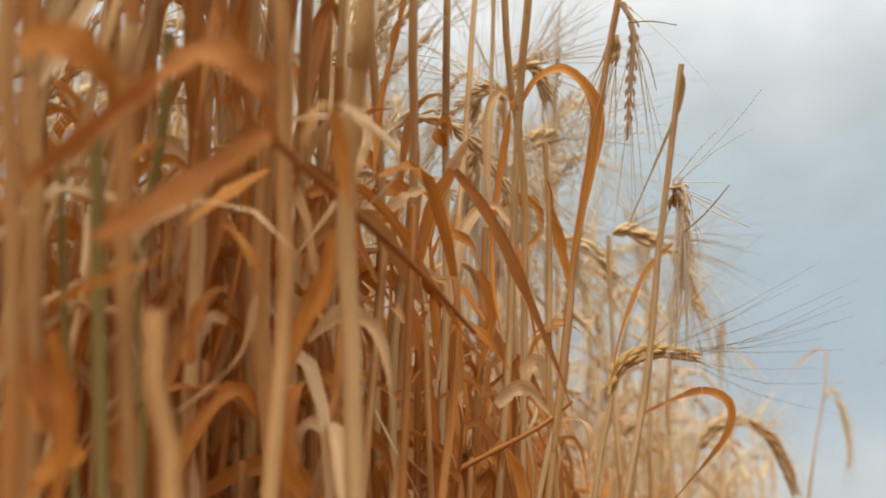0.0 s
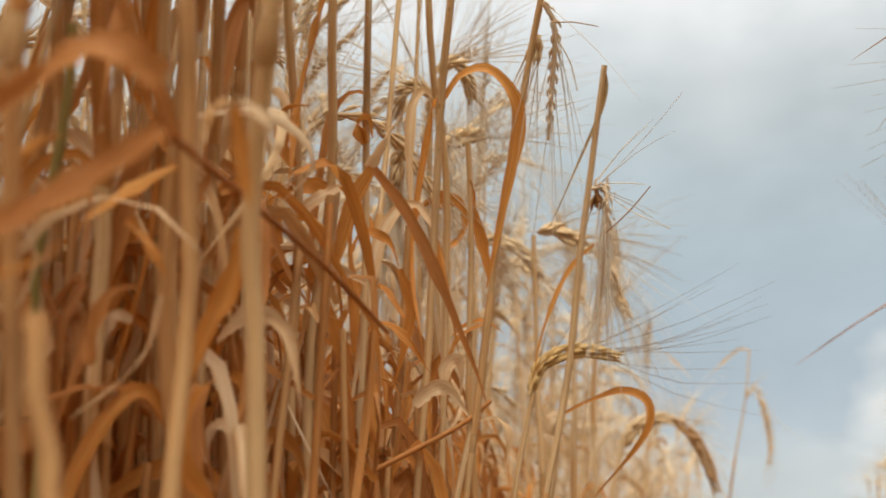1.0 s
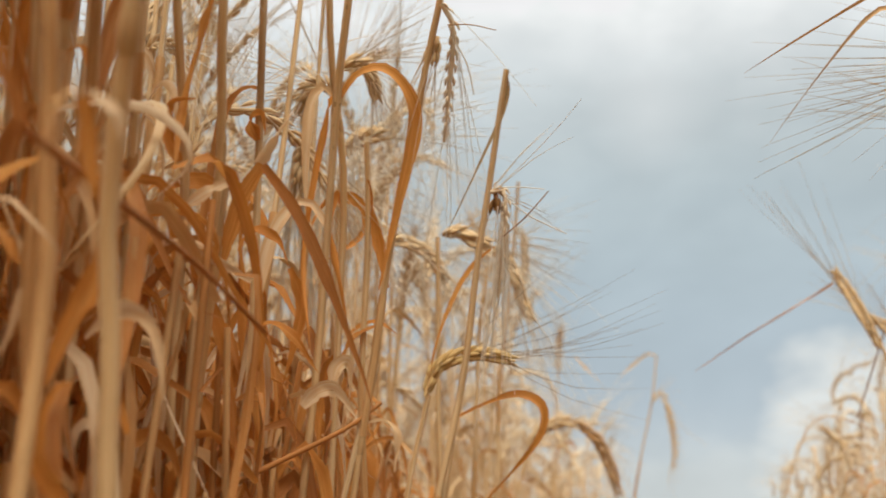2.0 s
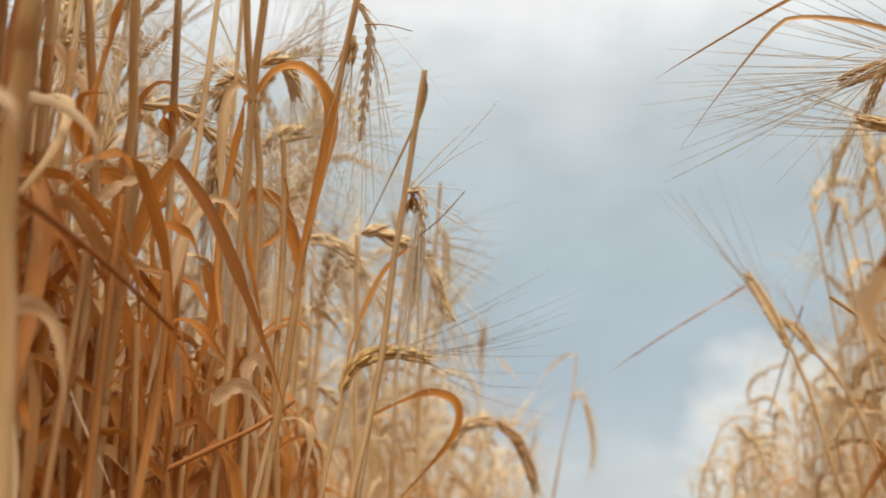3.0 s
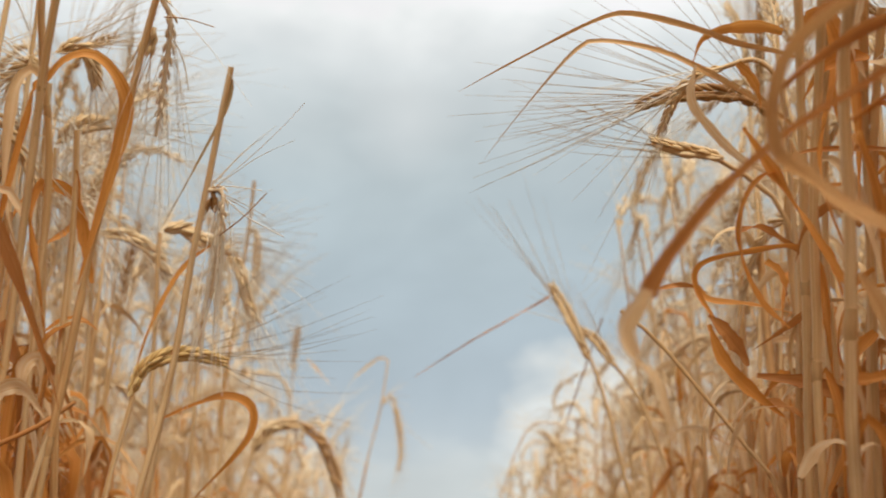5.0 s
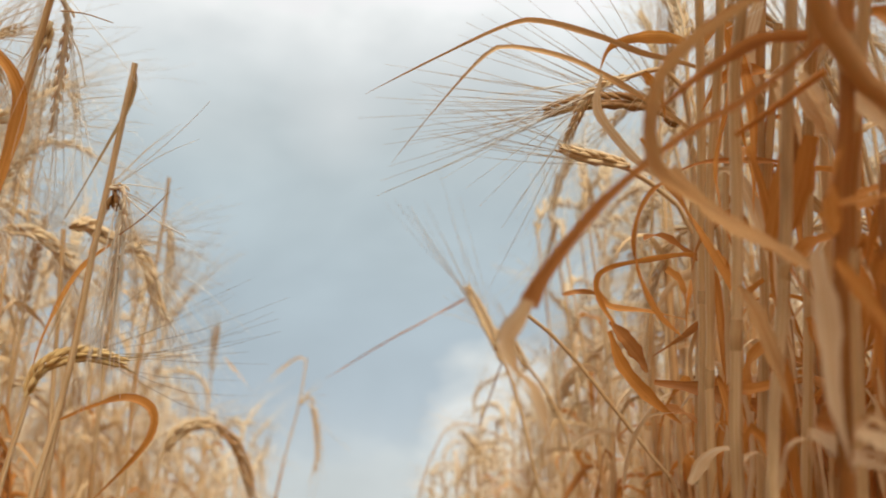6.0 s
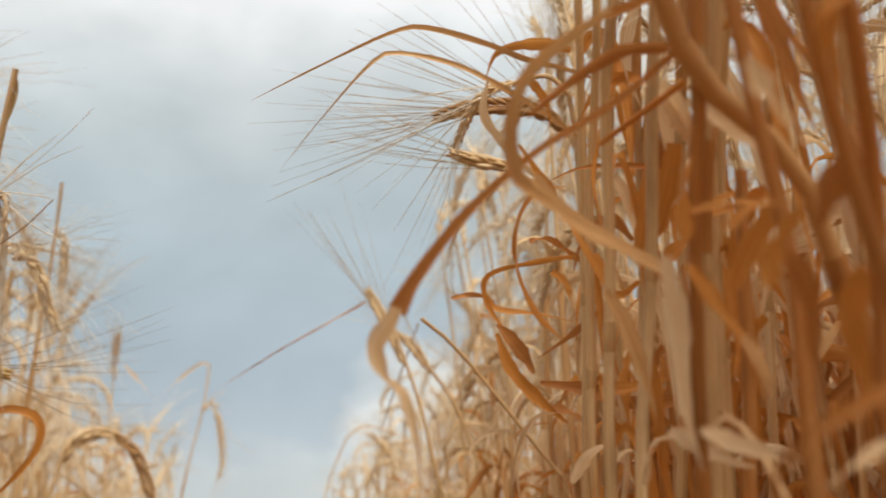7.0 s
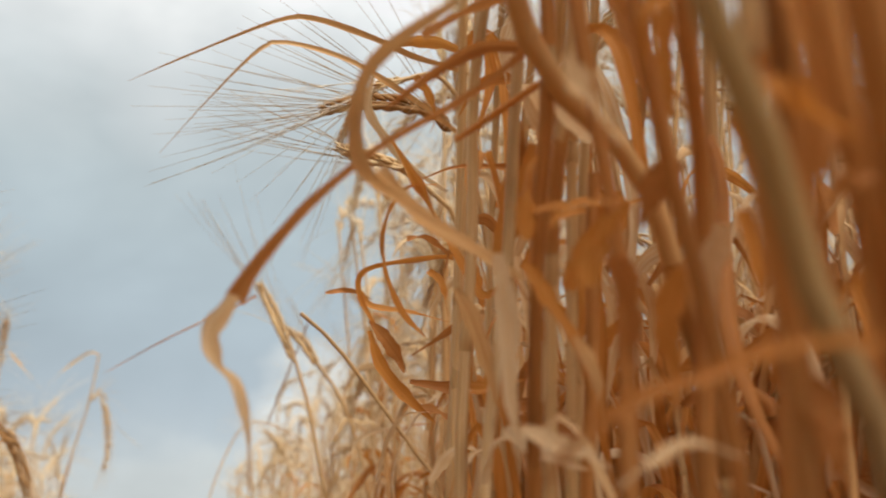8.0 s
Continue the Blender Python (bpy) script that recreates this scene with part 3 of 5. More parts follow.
bearded_ear(p, [(-0.085, 0.383, 0.595), (-0.082, 0.386, 0.591), (-0.081, 0.39, 0.584), (-0.084, 0.4, 0.566), (-0.087, 0.409, 0.546)], pairs=10, size=0.36, length_awn=0.06, spread=0.14, grain=AWN, beard=AWN_WHITE, share=0.4, awn_r=0.00016)
bearded_ear(p, [(-0.088, 0.393, 0.586), (-0.09, 0.395, 0.581), (-0.091, 0.397, 0.577)], pairs=3, size=0.6, length_awn=0.05, spread=0.2)
long_awn(p, [(-0.082, 0.381, 0.584), (-0.073, 0.382, 0.584), (-0.063, 0.384, 0.582)], 0.00025, KERNEL_DARK)
long_awn(p, [(-0.079, 0.385, 0.578), (-0.075, 0.39, 0.57), (-0.073, 0.395, 0.56)], 0.0003, AWN_WHITE)
p = plant(-0.191, 0.577, "barley plant broken at the tip with an empty hanging ear")
stem(p, [(-0.191, 0.577, 0), (-0.149, 0.554, 0.207), (-0.108, 0.532, 0.415), (-0.101, 0.529, 0.447), (-0.093, 0.522, 0.485), (-0.086, 0.51, 0.53), (-0.081, 0.501, 0.558), (-0.076, 0.488, 0.588), (-0.071, 0.476, 0.613)], 0.0017, STRAW, nodes=(0.6,))
leaf(p, [(-0.071, 0.475, 0.612), (-0.07, 0.479, 0.604), (-0.074, 0.484, 0.592), (-0.086, 0.493, 0.57), (-0.101, 0.502, 0.542)], 0.0028, WEATHERED, twist=(0, 0), taper=(0.8, 1, 0.5, 0.3, 0.15))
bearded_ear(p, [(-0.079, 0.491, 0.556), (-0.075, 0.49, 0.559), (-0.072, 0.493, 0.552), (-0.074, 0.5, 0.531), (-0.077, 0.508, 0.508)], pairs=11, size=0.36, length_awn=0.05, spread=0.1, grain=AWN, beard=AWN_WHITE, share=0.6)
bearded_ear(p, [(-0.079, 0.494, 0.558), (-0.077, 0.495, 0.556), (-0.078, 0.498, 0.549)], pairs=3, size=0.6, length_awn=0.03, grain=KERNEL_DARK)
long_awn(p, [(-0.073, 0.484, 0.557), (-0.058, 0.48, 0.57), (-0.044, 0.475, 0.583), (-0.034, 0.47, 0.593)], 0.00014, AWN)
long_awn(p, [(-0.073, 0.493, 0.534), (-0.062, 0.491, 0.543), (-0.051, 0.487, 0.554)], 0.00035, KERNEL_DARK)
long_awn(p, [(-0.072, 0.487, 0.552), (-0.06, 0.491, 0.543), (-0.043, 0.495, 0.535)], 0.0003, AWN_WHITE)
long_awn(p, [(-0.073, 0.485, 0.556), (-0.064, 0.486, 0.556), (-0.053, 0.487, 0.555)], 0.00025, AWN_WHITE)
long_awn(p, [(-0.075, 0.503, 0.535), (-0.079, 0.511, 0.509), (-0.081, 0.518, 0.481)], 0.0005, AWN_WHITE)
long_awn(p, [(-0.075, 0.503, 0.535), (-0.077, 0.511, 0.509), (-0.086, 0.518, 0.48)], 0.0004, AWN_WHITE)
awn_bundle(p, (-0.074, 0.494, 0.552), 0.095, 9, 0.004, (-0.004, 0.02))
leaf(p, [(-0.08, 0.513, 0.536), (-0.09, 0.515, 0.528), (-0.099, 0.518, 0.515), (-0.109, 0.523, 0.491), (-0.114, 0.527, 0.467)], 0.0036, LEAF, taper=(0.2, 1, 0.7, 0.5, 0.3))
p = plant(-0.183, 0.589, "barley plant with a bowed ear and long spread awns")
stem(p, [(-0.183, 0.589, 0), (-0.154, 0.566, 0.208), (-0.126, 0.544, 0.416), (-0.121, 0.54, 0.447), (-0.117, 0.537, 0.467)], 0.0016, STRAW)
bearded_ear(p, [(-0.117, 0.537, 0.466), (-0.112, 0.536, 0.478), (-0.102, 0.536, 0.485), (-0.089, 0.537, 0.487), (-0.072, 0.539, 0.484)], pairs=16, size=0.68, length_awn=0.075, spread=0.36, awn_r=0.00012, share=0.4, pull=(0.25, 0, 0.3), grain=KERNEL_GOLD, beard=WEATHERED)
p = plant(-0.173, 0.608, "barley plant with a long kinked leaf")
stem(p, [(-0.173, 0.608, 0), (-0.141, 0.584, 0.209), (-0.11, 0.56, 0.418), (-0.105, 0.556, 0.452), (-0.102, 0.554, 0.469)], 0.0015, STRAW)
leaf(p, [(-0.103, 0.551, 0.458), (-0.089, 0.552, 0.465), (-0.073, 0.552, 0.47), (-0.061, 0.554, 0.466), (-0.059, 0.556, 0.456), (-0.066, 0.558, 0.443), (-0.088, 0.559, 0.418)], 0.0052, LEAF, twist=(30, 28, 20, 0, 20, 45, 45), taper=(0.3, 0.6, 0.9, 1, 0.6, 0.28, 0.2))
p = plant(-0.122, 1.456, "barley plant standing out with a hanging ear")
stem(p, [(-0.122, 1.456, 0), (-0.072, 1.425, 0.253), (-0.022, 1.394, 0.505), (-0.011, 1.387, 0.562), (0.004, 1.376, 0.627), (0.01, 1.365, 0.678)], 0.0013, STRAW)
bearded_ear(p, [(0.002, 1.377, 0.621), (0.013, 1.375, 0.632), (0.023, 1.38, 0.606), (0.028, 1.386, 0.568), (0.025, 1.39, 0.54)], pairs=12, size=0.75, length_awn=0.03, spread=0.15)
leaf(p, [(0.01, 1.365, 0.677), (-0.003, 1.365, 0.679), (-0.028, 1.369, 0.659), (-0.053, 1.374, 0.634)], 0.004, LEAF_PALE)
leaf(p, [(-0.089, 1.314, 0.666), (-0.072, 1.319, 0.648), (-0.047, 1.326, 0.621)], 0.004, LEAF_PALE)
long_awn(p, [(0.024, 1.37, 0.605), (0.045, 1.373, 0.584), (0.067, 1.374, 0.567)], 0.0003, AWN)
p = plant(-0.236, 1.132, "barley plant with a thick arching ear")
stem(p, [(-0.236, 1.132, 0), (-0.184, 1.11, 0.236), (-0.131, 1.088, 0.473), (-0.125, 1.086, 0.501)], 0.0015, STRAW)
long_awn(p, [(-0.127, 1.087, 0.493), (-0.12, 1.083, 0.523), (-0.109, 1.082, 0.537)], .0016, STRAW)
bearded_ear(p, [(-0.122, 1.084, 0.517), (-0.109, 1.082, 0.537), (-0.088, 1.083, 0.546), (-0.072, 1.084, 0.544)], pairs=11, size=1.15, length_awn=0.05, spread=0.2)
bearded_ear(p, [(-0.072, 1.064, 0.542), (-0.056, 1.067, 0.529), (-0.043, 1.071, 0.505), (-0.034, 1.075, 0.475)], pairs=12, size=1.0, length_awn=0.05, spread=0.2, grain=KERNEL_DARK)
p = plant(-0.159, 1.054, "dry straw-coloured barley with a broken top")
stem(p, [(-0.159, 1.054, 0), (-0.149, 1.02, 0.231), (-0.139, 0.987, 0.462), (-0.136, 0.974, 0.552), (-0.125, 0.954, 0.641), (-0.118, 0.938, 0.691), (-0.115, 0.921, 0.736)], 0.0016, STRAW)
bearded_ear(p, [(-0.117, 0.928, 0.69), (-0.112, 0.928, 0.692), (-0.11, 0.935, 0.673), (-0.112, 0.945, 0.639)], pairs=10, size=0.65, length_awn=0.05, spread=0.15, beard=AWN_WHITE)
p = plant(-0.142, 0.864, "dry straw-coloured barley with a drooping ear")
stem(p, [(-0.142, 0.864, 0), (-0.135, 0.826, 0.221), (-0.128, 0.788, 0.442), (-0.125, 0.769, 0.553), (-0.118, 0.755, 0.604)], 0.0016, STRAW)
bearded_ear(p, [(-0.117, 0.753, 0.61), (-0.109, 0.753, 0.613), (-0.1, 0.758, 0.601), (-0.094, 0.765, 0.583), (-0.087, 0.77, 0.566)], pairs=15, size=0.8, length_awn=0.08, spread=0.2, beard=AWN_WHITE)
p = plant(-0.136, 0.761, "dry straw-coloured barley with a level brown ear")
stem(p, [(-0.136, 0.761, 0), (-0.136, 0.723, 0.215), (-0.136, 0.685, 0.431), (-0.136, 0.668, 0.528), (-0.133, 0.65, 0.59)], 0.0015, STRAW)
bearded_ear(p, [(-0.132, 0.65, 0.591), (-0.124, 0.651, 0.593), (-0.113, 0.654, 0.589), (-0.102, 0.657, 0.587)], pairs=10, size=0.85, length_awn=0.06, spread=0.3, grain=KERNEL)
p = plant(-0.183, 0.803, "dry straw-coloured barley with a drooping ear")
stem(p, [(-0.183, 0.803, 0), (-0.185, 0.764, 0.217), (-0.187, 0.725, 0.435), (-0.188, 0.707, 0.538), (-0.184, 0.689, 0.6)], 0.0016, STRAW)
bearded_ear(p, [(-0.183, 0.689, 0.602), (-0.166, 0.693, 0.602), (-0.15, 0.699, 0.594), (-0.138, 0.707, 0.577)], pairs=14, size=0.8, length_awn=0.08, spread=0.25, beard=AWN_WHITE)
p = plant(-0.171, 0.677, "dry straw-coloured barley with bleached awns")
stem(p, [(-0.171, 0.677, 0), (-0.172, 0.628, 0.21), (-0.174, 0.579, 0.42), (-0.174, 0.546, 0.562), (-0.169, 0.52, 0.625)], 0.0016, STRAW)
bearded_ear(p, [(-0.169, 0.519, 0.627), (-0.174, 0.515, 0.631), (-0.182, 0.514, 0.628), (-0.188, 0.519, 0.615)], pairs=11, size=0.7, length_awn=0.09, spread=0.55, awn_r=0.0003, beard=AWN_WHITE)
bearded_ear(p, [(-0.166, 0.514, 0.639), (-0.156, 0.514, 0.643), (-0.15, 0.519, 0.637), (-0.147, 0.526, 0.626)], pairs=10, size=0.7, length_awn=0.06, grain=KERNEL)
p = plant(-0.174, 0.688, "dry straw-coloured barley with bleached awns")
stem(p, [(-0.174, 0.688, 0), (-0.175, 0.643, 0.211), (-0.176, 0.599, 0.422), (-0.176, 0.573, 0.545), (-0.172, 0.553, 0.603)], 0.0016, STRAW)
bearded_ear(p, [(-0.172, 0.552, 0.605), (-0.166, 0.551, 0.611), (-0.158, 0.551, 0.615), (-0.149, 0.552, 0.617)], pairs=10, size=0.9, length_awn=0.07, beard=AWN_WHITE)
bearded_ear(p, [(-0.18, 0.527, 0.604), (-0.186, 0.526, 0.601), (-0.19, 0.531, 0.586), (-0.192, 0.538, 0.569)], pairs=13, size=0.75, length_awn=0.11, spread=0.25, beard=AWN_WHITE)
long_awn(p, [(-0.186, 0.531, 0.589), (-0.19, 0.547, 0.546), (-0.186, 0.559, 0.508)], 0.0006, AWN_WHITE)
long_awn(p, [(-0.182, 0.533, 0.59), (-0.185, 0.548, 0.547), (-0.183, 0.562, 0.503)], 0.0006, AWN_WHITE)
awn_bundle(p, (-0.178, 0.528, 0.606), 0.11, 26, 0.010, (0.004, 0.02))
awn_bundle(p, (-0.160, 0.535, 0.612), 0.10, 22, 0.012, (0.002, 0.02))
awn_bundle(p, (-0.196, 0.540, 0.580), 0.10, 18, 0.009, (0.0, 0.02))
p = plant(-0.140, 0.580, "dry straw-coloured barley with a hanging orange leaf")
stem(p, [(-0.14, 0.58, 0), (-0.136, 0.533, 0.205), (-0.133, 0.487, 0.411), (-0.131, 0.46, 0.53), (-0.13, 0.446, 0.565)], 0.0015, STRAW)
leaf(p, [(-0.13, 0.453, 0.549), (-0.129, 0.456, 0.543), (-0.127, 0.463, 0.525), (-0.123, 0.471, 0.503)], 0.006, LEAF, taper=(0.2, 0.8, 1, 0.9, 0.3))
leaf(p, [(-0.141, 0.472, 0.481), (-0.135, 0.473, 0.486), (-0.127, 0.474, 0.488), (-0.119, 0.477, 0.483)], 0.0045, LEAF, twist=(50, 40, 50))
p = plant(-0.182, 0.379, "barley plant with a pale curled leaf near the ground")
stem(p, [(-0.182, 0.379, 0), (-0.175, 0.336, 0.195), (-0.168, 0.292, 0.389), (-0.165, 0.275, 0.467), (-0.156, 0.244, 0.532)], 0.0016, STRAW, crown=True)
leaf(p, [(-0.166, 0.288, 0.389), (-0.166, 0.286, 0.403), (-0.162, 0.286, 0.41), (-0.156, 0.29, 0.405), (-0.153, 0.293, 0.391)], 0.006, LEAF_PALE, twist=(0, 30, 0))
leaf(p, [(-0.162, 0.281, 0.455), (-0.163, 0.277, 0.463), (-0.168, 0.274, 0.465)], 0.004, LEAF_PALE)
p = plant(-0.220, 0.476, "barley plant with a fallen stalk leaning on it")
stem(p, [(-0.22, 0.476, 0), (-0.174, 0.459, 0.203), (-0.129, 0.442, 0.405), (-0.122, 0.439, 0.433), (-0.117, 0.435, 0.46)], 0.0015, STRAW)
long_awn(p, [(-0.174, 0.387, 0.397), (-0.147, 0.411, 0.417), (-0.127, 0.431, 0.433), (-0.118, 0.448, 0.446)], .0012, SHEATH)
leaf(p, [(-0.122, 0.439, 0.436), (-0.114, 0.44, 0.437), (-0.109, 0.442, 0.431), (-0.11, 0.444, 0.417)], 0.006, LEAF_PALE)
leaf(p, [(-0.142, 0.469, 0.469), (-0.137, 0.468, 0.479), (-0.125, 0.469, 0.485), (-0.117, 0.472, 0.481)], 0.0045, LEAF, twist=(40, 40, 40))
leaf(p, [(-0.132, 0.424, 0.444), (-0.131, 0.422, 0.455), (-0.126, 0.423, 0.458), (-0.125, 0.425, 0.447), (-0.129, 0.428, 0.431)], 0.006, LEAF_PALE)
p = plant(0.221, 0.597, "dry straw-coloured barley with two long narrow leaves reaching over the track")
stem(p, [(0.221, 0.597, 0), (0.217, 0.55, 0.209), (0.212, 0.502, 0.418), (0.209, 0.473, 0.545), (0.205, 0.446, 0.608), (0.202, 0.418, 0.655)], 0.0018, STRAW, nodes=(0.85,), crown=True, sheaths=False)
leaf(p, [(0.205, 0.446, 0.608), (0.183, 0.443, 0.613), (0.163, 0.44, 0.615), (0.143, 0.435, 0.619), (0.114, 0.431, 0.623), (0.097, 0.429, 0.618), (0.064, 0.434, 0.601), (0.036, 0.436, 0.584)], 0.0034, PALE_SHEATH, twist=(60, 40, 20, 50, 60), taper=(0.3, 0.7, 1, 1, 0.6, 0.5, 0.3, 0.05))
leaf(p, [(0.208, 0.462, 0.573), (0.183, 0.461, 0.594), (0.154, 0.461, 0.612), (0.132, 0.461, 0.622), (0.105, 0.463, 0.627), (0.093, 0.468, 0.623), (0.071, 0.482, 0.6), (0.052, 0.494, 0.577)], 0.0032, PALE_SHEATH, twist=(30, 50, 20, 0, 40, 50), taper=(0.4, 0.8, 1, 1, 0.8, 0.5, 0.2, 0.05))
p = plant(0.239, 0.593, "barley plant with a ripe ear and a fan of awns")
stem(p, [(0.239, 0.593, 0), (0.231, 0.556, 0.21), (0.224, 0.519, 0.42), (0.22, 0.503, 0.508), (0.211, 0.49, 0.558), (0.194, 0.48, 0.596)], 0.0016, STRAW)
bearded_ear(p, [(0.193, 0.479, 0.598), (0.183, 0.479, 0.606), (0.169, 0.481, 0.61), (0.155, 0.484, 0.611), (0.141, 0.488, 0.61), (0.128, 0.493, 0.607)], pairs=14, size=0.8, length_awn=0.095, spread=0.26, share=1.0, awn_r=0.00017, pull=(-0.1, 0, 0.05), grain=KERNEL_DARK, beard=WEATHERED)
p = plant(0.244, 0.626, "barley plant with a nodding ear")
stem(p, [(0.244, 0.626, 0), (0.232, 0.584, 0.211), (0.22, 0.541, 0.422), (0.213, 0.517, 0.545), (0.191, 0.512, 0.578), (0.173, 0.512, 0.59)], 0.0014, STRAW)
bearded_ear(p, [(0.177, 0.511, 0.589), (0.166, 0.513, 0.592), (0.154, 0.515, 0.595), (0.141, 0.516, 0.599)], pairs=11, size=0.72, length_awn=0.07, spread=0.2, share=0.6, awn_r=0.00017, pull=(-0.1, 0, 0.1), grain=KERNEL, beard=WEATHERED)
p = plant(0.206, 0.621, "barley plant with a hanging bearded ear")
stem(p, [(0.206, 0.621, 0), (0.204, 0.569, 0.21), (0.201, 0.516, 0.42), (0.199, 0.476, 0.576), (0.191, 0.461, 0.611)], 0.0015, STRAW)
long_awn(p, [(0.192, 0.463, 0.608), (0.18, 0.461, 0.618), (0.166, 0.467, 0.617), (0.156, 0.471, 0.614)], .0013, STRAW)
bearded_ear(p, [(0.166, 0.467, 0.617), (0.154, 0.471, 0.614), (0.145, 0.478, 0.606), (0.137, 0.488, 0.589)], pairs=12, size=0.42, beard=AWN_WHITE, length_awn=0.075, spread=0.18, share=0.5, awn_r=0.00017, pull=(-0.1, 0, -0.1), grain=KERNEL)
leaf(p, [(0.184, 0.436, 0.619), (0.175, 0.437, 0.622), (0.161, 0.441, 0.623), (0.15, 0.446, 0.62), (0.146, 0.453, 0.61)], 0.0065, LEAF, twist=(40, 40, 30, 0))
leaf(p, [(0.145, 0.444, 0.605), (0.144, 0.451, 0.591), (0.153, 0.455, 0.579), (0.166, 0.457, 0.566), (0.183, 0.456, 0.555)], 0.005, LEAF_PALE, taper=(0.6, 1, 1, 0.9, 0.5))
leaf(p, [(0.166, 0.448, 0.609), (0.173, 0.449, 0.601), (0.177, 0.453, 0.591), (0.175, 0.457, 0.584)], 0.006, LEAF)
p = plant(0.146, 0.340, "barley plant with a long leaf twisted into a cord")
stem(p, [(0.146, 0.34, 0), (0.142, 0.291, 0.196), (0.138, 0.242, 0.391), (0.136, 0.223, 0.466), (0.134, 0.208, 0.497)], 0.0018, SHEATH, crown=True)
leaf(p, [(0.132, 0.21, 0.492), (0.118, 0.222, 0.482), (0.101, 0.232, 0.473), (0.085, 0.242, 0.46), (0.073, 0.249, 0.446), (0.068, 0.252, 0.438)], 0.0029, LEAF_DARK, fold=1.0, taper=(0.9, 1, 1, 1, 1.1, 1.9))
leaf(p, [(0.068, 0.249, 0.438), (0.066, 0.25, 0.434), (0.063, 0.252, 0.429), (0.065, 0.253, 0.422), (0.07, 0.254, 0.417), (0.073, 0.255, 0.406), (0.074, 0.257, 0.393)], 0.0056, LEAF_PALE, twist=(0, 0, 60, 0, 70, 50), taper=(0.5, 1, 0.95, 0.75, 0.5, 0.35, 0.3))
leaf(p, [(0.113, 0.241, 0.508), (0.121, 0.236, 0.513), (0.13, 0.23, 0.515), (0.141, 0.223, 0.518)], 0.005, LEAF_DARK, fold=0.7, taper=(0.9, 1, 1, 0.8))
leaf(p, [(0.14, 0.237, 0.507), (0.13, 0.241, 0.508), (0.122, 0.245, 0.505), (0.113, 0.252, 0.5), (0.106, 0.257, 0.494)], 0.0042, LEAF_DARK, fold=0.7, taper=(0.7, 1, 1, 1, 0.2))
long_awn(p, [(0.145, 0.24, 0.499), (0.136, 0.246, 0.493), (0.125, 0.254, 0.486)], .001, LEAF)
p = plant(0.328, 0.944, "barley plant standing out with an upright slanting ear")
stem(p, [(0.328, 0.944, 0), (0.271, 0.933, 0.229), (0.214, 0.921, 0.457), (0.209, 0.92, 0.476), (0.194, 0.915, 0.533), (0.178, 0.908, 0.581)], 0.0016, STRAW)
bearded_ear(p, [(0.179, 0.909, 0.576), (0.169, 0.905, 0.597), (0.158, 0.902, 0.619), (0.146, 0.897, 0.639)], pairs=13, size=0.9, length_awn=0.1, spread=0.22, pull=(-0.1, 0, 0.2), share=0.45, grain=KERNEL, beard=AWN)
leaf(p, [(0.144, 0.891, 0.626), (0.111, 0.862, 0.6), (0.071, 0.832, 0.57), (0.028, 0.802, 0.535)], 0.0023, SHEATH, fold=0.9, taper=(1, 1, 0.7, 0.1))
p = plant(0.364, 0.961, "slender bent barley plant")
stem(p, [(0.364, 0.961, 0), (0.308, 0.946, 0.229), (0.253, 0.932, 0.458), (0.243, 0.93, 0.5), (0.225, 0.926, 0.546), (0.202, 0.924, 0.578), (0.178, 0.923, 0.602)], 0.0017, STRAW)
bearded_ear(p, [(0.204, 0.925, 0.574), (0.189, 0.923, 0.595), (0.173, 0.923, 0.607)], pairs=8, size=0.8, length_awn=0.06, spread=0.2)
long_awn(p, [(0.194, 0.917, 0.615), (0.179, 0.931, 0.572), (0.163, 0.943, 0.526)], .0007, KERNEL_DARK)
p = plant(0.019, 1.362, "pale barley plant with a thin drooping top")
stem(p, [(0.019, 1.362, 0), (0.081, 1.324, 0.247), (0.143, 1.286, 0.495), (0.153, 1.281, 0.533), (0.171, 1.272, 0.574)], 0.001, STRAW)
long_awn(p, [(0.169, 1.273, 0.571), (0.187, 1.268, 0.584), (0.214, 1.264, 0.579), (0.25, 1.261, 0.561)], .001, STRAW)
p = plant(0.316, 0.544, "slender slanting barley plant")
stem(p, [(0.316, 0.544, 0), (0.263, 0.555, 0.213), (0.21, 0.566, 0.425), (0.196, 0.567, 0.45), (0.17, 0.568, 0.484), (0.149, 0.567, 0.508), (0.131, 0.567, 0.523)], 0.0012, STRAW)
p = plant(0.182, 0.544, "barley plant with looping curled leaves")
stem(p, [(0.182, 0.544, 0), (0.185, 0.504, 0.207), (0.187, 0.463, 0.414), (0.188, 0.448, 0.492), (0.189, 0.434, 0.535)], 0.002, STRAW, nodes=(0.8,))
leaf(p, [(0.187, 0.437, 0.514), (0.177, 0.439, 0.517), (0.163, 0.444, 0.516), (0.146, 0.449, 0.513), (0.14, 0.452, 0.508), (0.142, 0.455, 0.499), (0.148, 0.456, 0.489)], 0.0042, LEAF, twist=(60, 70, 60, 20, 0, 20), taper=(0.6, 1, 0.9, 0.6, 0.6, 0.8, 0.5))
leaf(p, [(0.142, 0.456, 0.503), (0.147, 0.456, 0.497), (0.164, 0.452, 0.494), (0.182, 0.448, 0.489)], 0.004, LEAF, twist=(0, 40, 60), taper=(0.7, 1, 0.7, 0.1))
leaf(p, [(0.146, 0.456, 0.49), (0.152, 0.456, 0.484), (0.159, 0.457, 0.475), (0.162, 0.457, 0.468)], 0.007, LEAF_DARK, taper=(0.2, 1, 1, 0.2))
